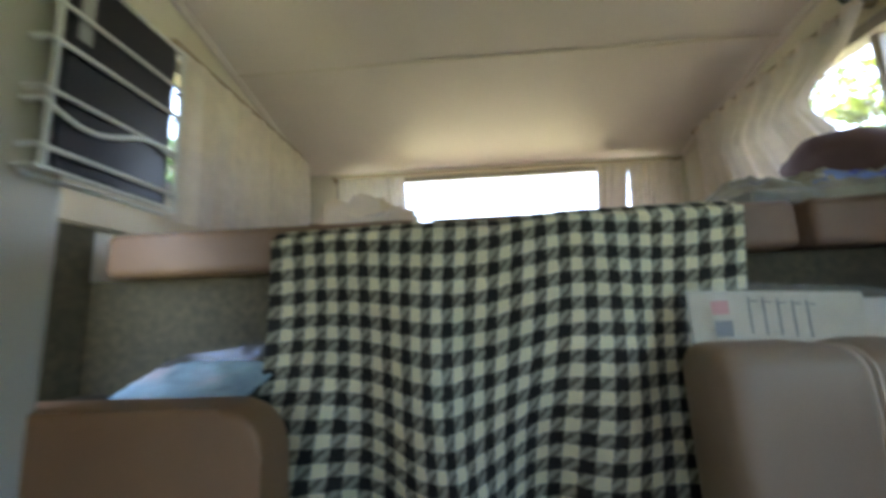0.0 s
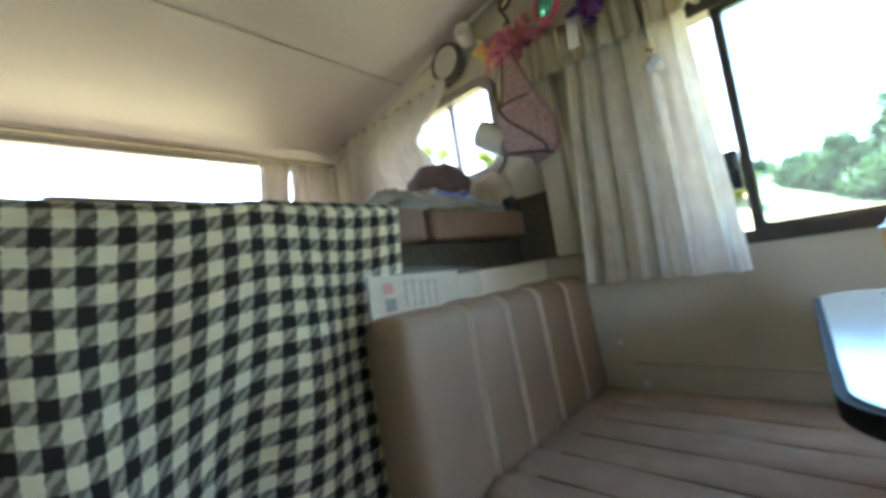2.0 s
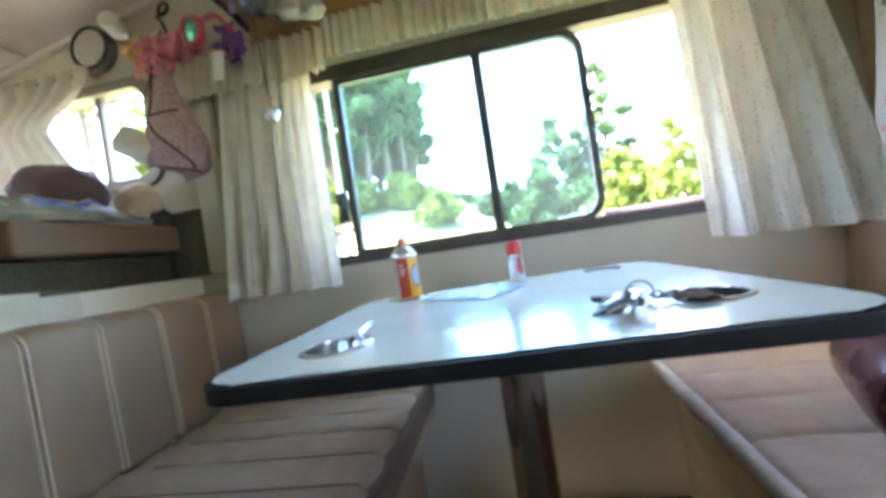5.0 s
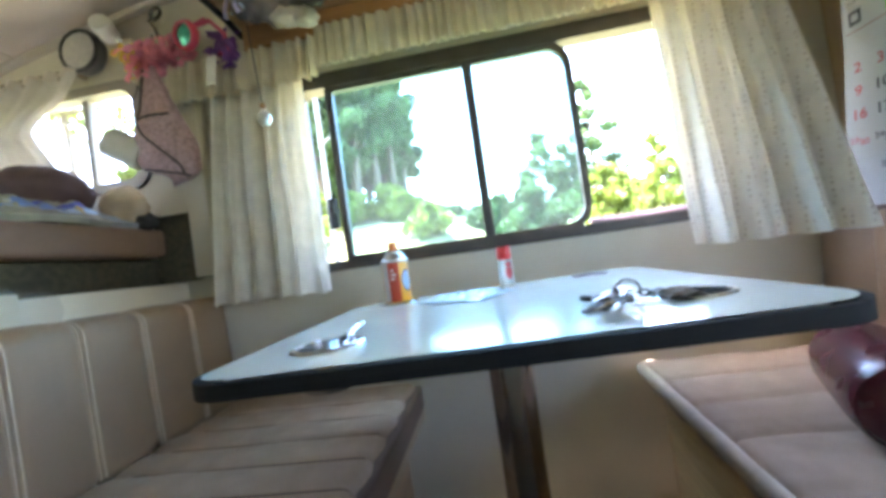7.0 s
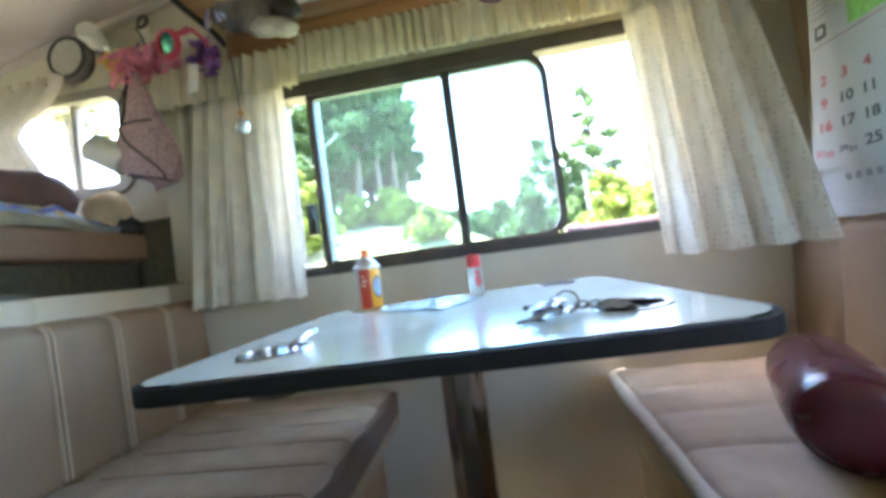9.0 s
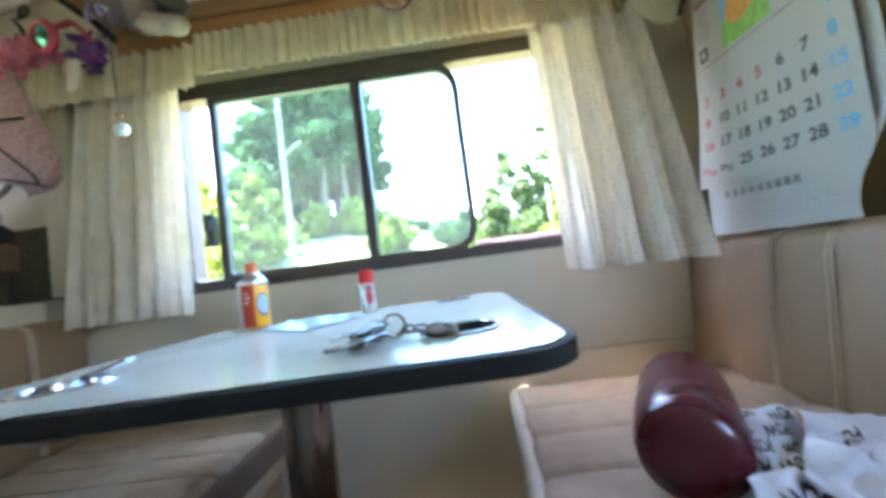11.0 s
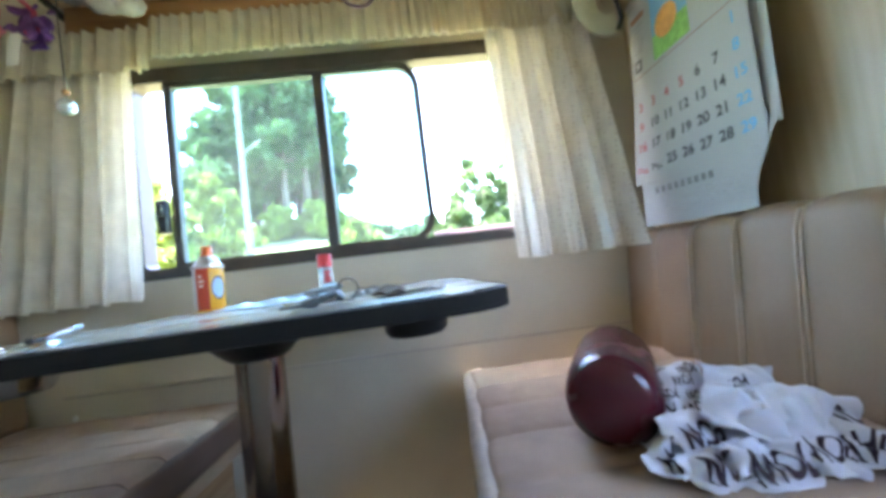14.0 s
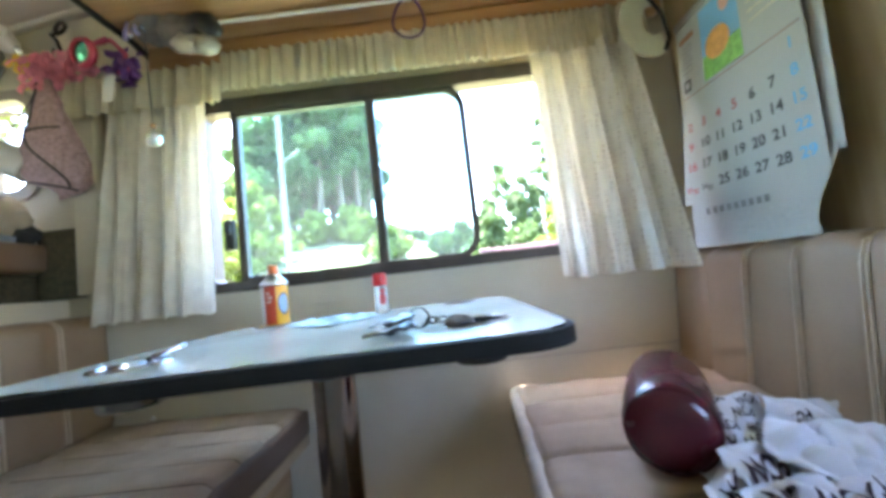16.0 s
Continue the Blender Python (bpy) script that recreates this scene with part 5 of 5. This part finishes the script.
def fold(at, turn, tip, lean, wide, deep, bulge, seed, words):
    """One flap of the heap: a bent, creased piece of cloth; words are (text, size, x, y, angle)."""
    m = Matrix.Translation(at) @ Matrix.Rotation(radians(turn), 4, "Z") @ Matrix.Rotation(radians(tip), 4, "X") @ Matrix.Rotation(radians(lean), 4, "Y")

    def on(x, y, up=0.0):
        a, b = 2 * x / wide, 2 * y / deep
        ragged = 0.13 * noise.noise(Vector((a * 1.3 + seed, b * 1.3, 0)))
        z = bulge * (1 - a * a) * (1 - 0.6 * b * b) + 0.026 * abs(noise.noise(Vector((a * 1.1 + b * 0.8 + seed, b * 0.9 - a * 0.4, seed)))) + 0.003 * noise.noise(Vector((a * 3, b * 3 + a * 2, seed)))
        return m @ Vector((x * (1 - 0.15 * b + ragged), y * (1 + ragged), z + up))

    corner = lambda a, b: (a * math.sqrt(1 - 0.08 * b * b), b * math.sqrt(1 - 0.08 * a * a))
    piece = part("fold", sheet(30, 26, lambda u, v: on(*[c * h for c, h in zip(corner(2 * u - 1, 2 * v - 1), (wide / 2, deep / 2))]), thick=0.0016), SHIRT, shirt)
    for text, size, x0, y0, angle in words:
        ca, sa = math.cos(radians(angle)), math.sin(radians(angle))
        part("printed_word", lettering(text, size, lambda x, y: on(x0 + ca * x - sa * y, y0 + sa * x + ca * y, 0.0026), 0.8), INK, piece, smooth=False)


small = lambda rows, n: [("POW", 0.017, (c - (n - 1) / 2) * 0.042 + 0.012 * (r % 2), 0.03 - 0.021 * r, 6 * (r - 1)) for r in range(rows) for c in range(n)]
# heap: base layer first, then the humps and flaps upon it
fold((0.470, -0.560, 0.452), 96, 0, 0, 0.26, 0.17, 0.010, 1.0, [("POW", 0.034, 0.08, 0.045, -10)])
fold((0.490, -0.500, 0.490), 80, -44, 0, 0.095, 0.12, 0.022, 2.0, small(5, 2))
fold((0.430, -0.478, 0.476), 100, -50, -6, 0.095, 0.065, 0.010, 3.0, [("POW", 0.034, 0.0, -0.012, 4)])
fold((0.415, -0.432, 0.460), 128, -34, 6, 0.08, 0.05, 0.006, 4.0, [("POW", 0.032, 0.0, -0.012, 2)])
fold((0.385, -0.478, 0.458), 102, -36, 4, 0.10, 0.05, 0.006, 5.0, [("POW", 0.038, 0.0, -0.014, -4)])
fold((0.372, -0.525, 0.458), 84, -36, -4, 0.09, 0.055, 0.006, 12.0, [("POW", 0.038, 0.0, -0.014, 6)])
fold((0.430, -0.545, 0.492), 140, -26, 20, 0.08, 0.095, 0.014, 6.0, [])
fold((0.470, -0.585, 0.508), 78, -46, -14, 0.10, 0.07, 0.012, 7.0, [("POW", 0.017, -0.02, 0.012, 20), ("POW", 0.017, 0.02, -0.008, 20)])
fold((0.415, -0.592, 0.486), 40, -44, -6, 0.065, 0.09, 0.012, 13.0, [])
fold((0.415, -0.640, 0.476), 62, -46, -22, 0.085, 0.08, 0.012, 8.0, [("DAY", 0.032, 0.0, 0.0, 58)])
fold((0.382, -0.590, 0.462), 70, -40, -8, 0.085, 0.06, 0.008, 9.0, [("POW", 0.034, 0.0, -0.012, 10)])
fold((0.375, -0.640, 0.458), 48, -34, -10, 0.10, 0.055, 0.008, 10.0, [("DAY", 0.034, 0.0, -0.010, 14)])

# ---- calendar ----
CAL_L, CAL_R = 0.957, 0.600


def page(a, b, off=0.0):
    """A point of the hanging page: a from its left edge, b the height; the lower left corner stands off the wall."""
    z = b
    low = max(0.0, (1.40 - z) / 0.5)
    y = -0.826 + 0.052 * (1 - a) ** 2 * low ** 1.5 + 0.010 * low * math.sin(3 * a)
    return Vector((CAL_L + (CAL_R - CAL_L) * a, y + off, z))


cal = thing("wall_calendar", (0.76, -0.83, 1.42), "large month calendar with printed dates hanging on the wall", "calendar")
CAL_PAPER = material("calendar_paper", (0.42, 0.415, 0.39), 0.6, 0.03, 6, 0.05)
leaf = part("page", sheet(24, 24, lambda u, v: page(u, 0.893 + 0.507 * v), thick=0.0008), CAL_PAPER, cal)
part("lower_page", sheet(24, 12, lambda u, v: Vector((CAL_L - 0.01 + (float(np.interp(v, [0, 0.2, 0.45, 0.7, 1], [0.636, 0.642, 0.630, 0.606, 0.585])) + 0.01 - CAL_L) * u, -0.834 + 0.045 * (1 - u) ** 2 + 0.008 * math.sin(2.5 * u) + 0.01 * (1 - v), 0.776 + 0.16 * v)), thick=0.0008), CAL_PAPER, cal)
part("back_page", sheet(12, 20, lambda u, v: Vector((CAL_L - 0.04 + (CAL_R - 0.024 - CAL_L + 0.04) * u, -0.846 + 0.014 * u * (1 - v), 0.925 + 0.475 * v)), thick=0.0008), CAL_PAPER, cal)
part("binding", boxed(CAL_R - 0.01, CAL_L + 0.005, -0.845, -0.822, 1.395, 1.415, 0.004), TIN, cal)
part("nail", tube(bmesh.new(), [(0.775, -0.9, 1.425), (0.775, -0.825, 1.425)], 0.004, 8), CHROME, cal)
INKS = {"k": material("black_print", (0.05, 0.05, 0.05), 0.7, 0.1), "r": material("red_print", (0.44, 0.09, 0.08), 0.7, 0.1), "b": material("sky_blue_print", (0.13, 0.42, 0.68), 0.7, 0.1)}


def date(text, col, row, ink, size=0.033):
    a, z = 0.085 + 0.137 * col, 1.148 - 0.0553 * row
    part("date", lettering(text, size, lambda x, y: page(a + x / (CAL_L - CAL_R), z + y, 0.0016)), INKS[ink], leaf, smooth=False)


date("1", 6, 0, "b")
for day in range(2, 30):
    col, row = (day - 2) % 7, 1 + (day - 2) // 7
    if day in (23, 24):
        date(str(day), col - 0.22, row, "r" if col == 0 else "k", 0.019)
        date(str(day + 7), col + 0.18, row + 0.12, "r" if col == 0 else "k", 0.019)
    else:
        date(str(day), col, row, "b" if col == 6 else "r" if col == 0 or day in (3, 4, 5) else "k")


def page_patch(name, a0, a1, b0, b1, mat, off=0.0012):
    part(name, sheet(6, 4, lambda u, v: page(a0 + (a1 - a0) * u, b0 + (b1 - b0) * v, off)), mat, leaf, smooth=False)


page_patch("rule_line", 0.02, 0.98, 1.1885, 1.1915, material("dull_brown_print", (0.30, 0.16, 0.12), 0.7, 0.4, 30))
page_patch("month_block", 0.045, 0.125, 1.205, 1.238, INKS["k"], 0.0012)
page_patch("month_window", 0.062, 0.108, 1.213, 1.231, CAL_PAPER, 0.0018)
page_patch("heading_bar", 0.03, 0.20, 1.345, 1.360, material("brown_print", (0.35, 0.18, 0.09), 0.7, 0.1))
for k in range(6):
    page_patch("text_bar", 0.04, 0.17 - 0.01 * (k % 3), 1.328 - 0.014 * k, 1.331 - 0.014 * k, PRINT)
page_patch("picture_sky", 0.27, 0.62, 1.235, 1.385, material("picture_blue", (0.20, 0.45, 0.68), 0.6, 0.12))
page_patch("picture_meadow", 0.27, 0.62, 1.20, 1.262, material("picture_green", (0.22, 0.46, 0.10), 0.6, 0.3, 60), 0.0016)
disc = sheet(24, 4, lambda u, v: page(0.42 + 0.115 * v * math.cos(2 * math.pi * u), 1.275 + 0.038 * v * math.sin(2 * math.pi * u), 0.0021))
part("picture_shape", disc, material("picture_orange", (0.68, 0.33, 0.09), 0.6, 0.2, 50), leaf, smooth=False)
disc = sheet(20, 4, lambda u, v: page(0.52 + 0.05 * v * math.cos(2 * math.pi * u), 1.355 + 0.022 * v * math.sin(2 * math.pi * u), 0.0021))
part("picture_shape", disc, material("picture_salmon", (0.72, 0.40, 0.30), 0.6, 0.15, 50), leaf, smooth=False)
for k in range(5):
    page_patch("text_bar", 0.68, 0.94 - 0.03 * (k % 2), 1.345 - 0.022 * k, 1.349 - 0.022 * k, material("faint_colour_print", (0.55, 0.50, 0.36), 0.7, 0.3, 60))
for k in range(9):
    a = 0.28 + 0.055 * k
    if k < 5:
        part("text_bar", sheet(6, 2, lambda u, v: Vector((CAL_L - 0.01 + (CAL_R + 0.012 - CAL_L) * (0.14 + 0.72 * u), -0.830 + 0.045 * (1 - 0.14 - 0.72 * u) ** 2 + 0.0225, 0.843 - 0.011 * k + 0.0025 * v))), material("faint_grey_print", (0.42, 0.42, 0.41), 0.8, 0.2, 90), cal, smooth=False)
    part("title_bar", sheet(3, 2, lambda u, v: Vector((CAL_L - 0.01 + (CAL_R + 0.012 - CAL_L) * (a + 0.04 * u - 0.1), -0.830 + 0.045 * (1.1 - a) ** 2 + 0.020, 0.858 + 0.016 * v))), PRINT, cal, smooth=False)

# ---- small studs on the wall ----
for y, z in ((0.929, 0.56), (0.875, 0.44)):
    single("wall_stud", lathe(bmesh.new(), [(0.0, 0.0), (0.008, 0.0), (0.007, 0.004), (0.0, 0.006)], None, 16, Matrix.Translation((X_WALL, y, z)) @ pose(0, 0, 0, 0, -90, 0)), material("white_stud", (0.8, 0.8, 0.78), 0.4, 0.03), "small white stud on the wall", "stud", "wall studs")

# ---- outside ----
def land(x, y):
    """The ground falls away from the vehicle a little and climbs to a bank beyond, higher to one side."""
    far = max(0.0, x - 4.0)
    k = min(1.0, max(0.0, (math.degrees(math.atan2(y, max(x, 0.1))) + 9) / 21))
    k = k * k * (3 - 2 * k)
    return -0.75 + (0.150 + 0.125 * k) * min(far, 24.0) + 0.25 * noise.noise(Vector((x * 0.15, y * 0.15, 0))) * min(1, far / 4)


def ground_at(u, v):
    a, b = (u - 0.5) * 2, (v - 0.5) * 2
    x, y = math.copysign(abs(a) ** 3, a) * 900, math.copysign(abs(b) ** 3, b) * 900
    return Vector((x, y, land(x, y)))


tagged(finish("ground", sheet(90, 90, ground_at), GRASS), "sunlit dry grass that rises to a bank", "ground", kind="structure")


def leaf_cloud(bm, clumps, count, size, rng):
    """Many small bent leaves gathered round the centres of clumps."""
    for _ in range(count):
        c, r = clumps[rng.randrange(len(clumps))]
        d = Vector((rng.gauss(0, 1), rng.gauss(0, 1), rng.gauss(0, 1))).normalized() * r * rng.random() ** 0.4
        p = c + Vector((d.x, d.y, d.z * 0.75))
        m = Euler((rng.random() * 6.3, rng.random() * 6.3, rng.random() * 6.3)).to_matrix()
        k = size * (0.6 + 0.8 * rng.random())
        a, b, e, f = (bm.verts.new(p + m @ Vector(q) * k) for q in ((-1, 0, 0.15), (0, -0.45, 0), (1, 0, 0.15), (0, 0.45, 0)))
        bm.faces.new((a, b, e))
        bm.faces.new((a, e, f))


def tree(at, height, crown, low, count, size, mat, seed, label, name="tree", group="trees outside"):
    rng = random.Random(seed)
    x, y = at
    z = land(x, y) - 0.1
    ob = thing(name, (x, y, z), label, name, group)
    bm = bmesh.new()
    lean = [(rng.uniform(-0.2, 0.2), rng.uniform(-0.2, 0.2)) for _ in range(6)]
    stem = [Vector((x + lean[k][0] * k * 0.2, y + lean[k][1] * k * 0.2, z + height * 0.95 * k / 5)) for k in range(6)]
    thick = max(0.05, height * 0.018)
    tube(bm, stem, [thick * (1.15 - 0.2 * k) for k in range(6)], 8)
    clumps = []
    limbs = 20
    for k in range(limbs):
        h = low + (1 - low) * (k + 0.5) / limbs
        base = stem[0].lerp(stem[-1], h)
        q, reach = k * 2.4 + rng.random(), crown * (1.1 - 0.75 * (h - low) / (1 - low)) * rng.uniform(0.6, 1.1)
        tip = base + Vector((math.cos(q) * reach, math.sin(q) * reach, rng.uniform(0.0, 0.5) * reach))
        tube(bm, [base, base.lerp(tip, 0.5) + Vector((0, 0, 0.08 * reach)), tip], [thick * 0.4, thick * 0.25, thick * 0.1], 6)
        clumps += [(tip, reach * 0.45), (base.lerp(tip, 0.55), reach * 0.5), (base.lerp(tip, 0.8) + Vector((0, 0, rng.uniform(-0.3, 0.3) * reach)), reach * 0.4)]
    clumps.append((stem[-1], crown * 0.35))
    part("trunk", bm, BARK, ob)
    bm = bmesh.new()
    leaf_cloud(bm, clumps, count, size, rng)
    part("crown", bm, mat, ob, smooth=False)
    return ob


def polar(azimuth, far):
    return (far * math.cos(radians(azimuth)), far * math.sin(radians(azimuth)))


def rise(az, far, top):
    """The height of a tree of which the top stands at that angle over the eye."""
    x, y = polar(az, far)
    return 0.79 + far * math.tan(radians(top)) - land(x, y)


# the wood on the bank: a front row of tall trees and a closer-set row behind
WOOD = [(26.0, 20, 24, 1.5, 0.30), (23.4, 19, 30, 1.9, 0.28), (20.6, 21, 34, 2.0, 0.26), (18.0, 19, 33, 1.8, 0.30), (15.2, 20, 35, 2.0, 0.32), (12.6, 21, 33, 1.7, 0.30), (10.9, 23, 27, 1.2, 0.28),
        (25.0, 25, 23, 2.0, 0.12), (22.0, 26, 30, 2.4, 0.12), (19.0, 25, 33, 2.4, 0.12), (16.5, 26, 34, 2.4, 0.12), (14.0, 25, 33, 2.3, 0.12), (11.8, 26, 28, 1.7, 0.12)]
for k, (az, far, top, crown, low) in enumerate(WOOD):
    tree(polar(az, far), rise(az, far, top), crown, low, 9500, 0.17 if far < 24 else 0.24, LEAF, 100 + k, "tall leafy green tree in the wood on the bank")
# bushes and smaller trees: direction, distance, angle of the top, crown
for k, (az, far, top, crown, mat) in enumerate(((27.2, 14, 16.5, 0.95, LEAF_FRESH), (25.0, 15, 14, 0.8, LEAF_FRESH), (30.5, 13, 12, 0.9, LEAF_FRESH), (35, 15, 17, 1.6, LEAF_FRESH), (8.6, 13, 8.8, 0.75, LEAF_FRESH), (11.0, 17, 10.5, 1.1, LEAF_FRESH), (14.0, 18, 12, 1.0, LEAF_FRESH), (19.5, 18, 11.5, 0.9, LEAF_FRESH),
                                                (4.5, 20, 6.5, 1.0, LEAF), (0.5, 17, 7.2, 1.0, LEAF), (-3.5, 16, 8.2, 1.1, LEAF), (-6.6, 15, 9.8, 1.0, LEAF), (-9.8, 16, 16.5, 1.2, LEAF), (-12.8, 15, 13.5, 1.2, LEAF), (-16.5, 17, 22, 1.4, LEAF),
                                                (-18.0, 13, 9.8, 0.9, LEAF_FRESH), (-21.0, 15, 7.5, 1.0, LEAF_FRESH), (-24.8, 10, 13.2, 0.65, LEAF_FRESH), (-31, 12, 15, 1.5, LEAF_FRESH), (44, 12, 20, 1.4, LEAF_FRESH))):
    tree(polar(az, far), rise(az, far, top), crown, 0.10, 4500, 0.11 if far > 12 else 0.085, mat, 130 + k, "leafy green tree on the sunlit slope" if mat is LEAF else "yellow-green leafy bush in full sun")
# dense trees to the west, mostly out of view, added to cut sky light
for k, (x, y, h) in enumerate(((-1.0, 9.0, 3.2), (2.0, 11.0, 4.0), (-6.0, 2.2, 6.5), (-5.5, 4.6, 6.0), (-6.5, 7.0, 6.5), (-6.0, 0.0, 6.0))):
    tree((x, y), h, 1.9 if x < -5 else 1.5, 0.15, 4500 if x < -5 else 1500, 0.15, LEAF if x < -5 else LEAF_FRESH, 200 + k, "leafy tree close beside the vehicle")
tree(polar(51, 10), 6.6, 1.3, 0.72, 1500, 0.11, LEAF_FRESH, 300, "yellow-green leafy tree in full sun")
for az, far, high, bracket in ((22.9, 11.0, 7.0, 4.45), (-15.2, 14.0, 3.3, 0.0)):
    px, py = polar(az, far)
    pole = thing("utility_pole", (px, py, land(px, py)), "pale concrete utility pole with a bracket" if bracket else "short pale concrete post on the slope", "pole")
    part("shaft", tube(bmesh.new(), [(px, py, land(px, py) - 0.2), (px, py, high)], [0.085, 0.065], 14), CONCRETE, pole)
    if bracket:
        part("bracket", tube(bmesh.new(), [(px, py, bracket), (px - 0.1, py - 0.55, bracket + 0.3)], 0.035, 8), CONCRETE, pole)
wx, wy = polar(-14, 13.0)
single("low_wall", boxed(wx, wx + 0.3, wy - 3.5, wy + 1.2, land(wx, wy) - 0.3, land(wx, wy) + 0.75, 0.02), CONCRETE, "low pale concrete wall beside the trees", "wall")
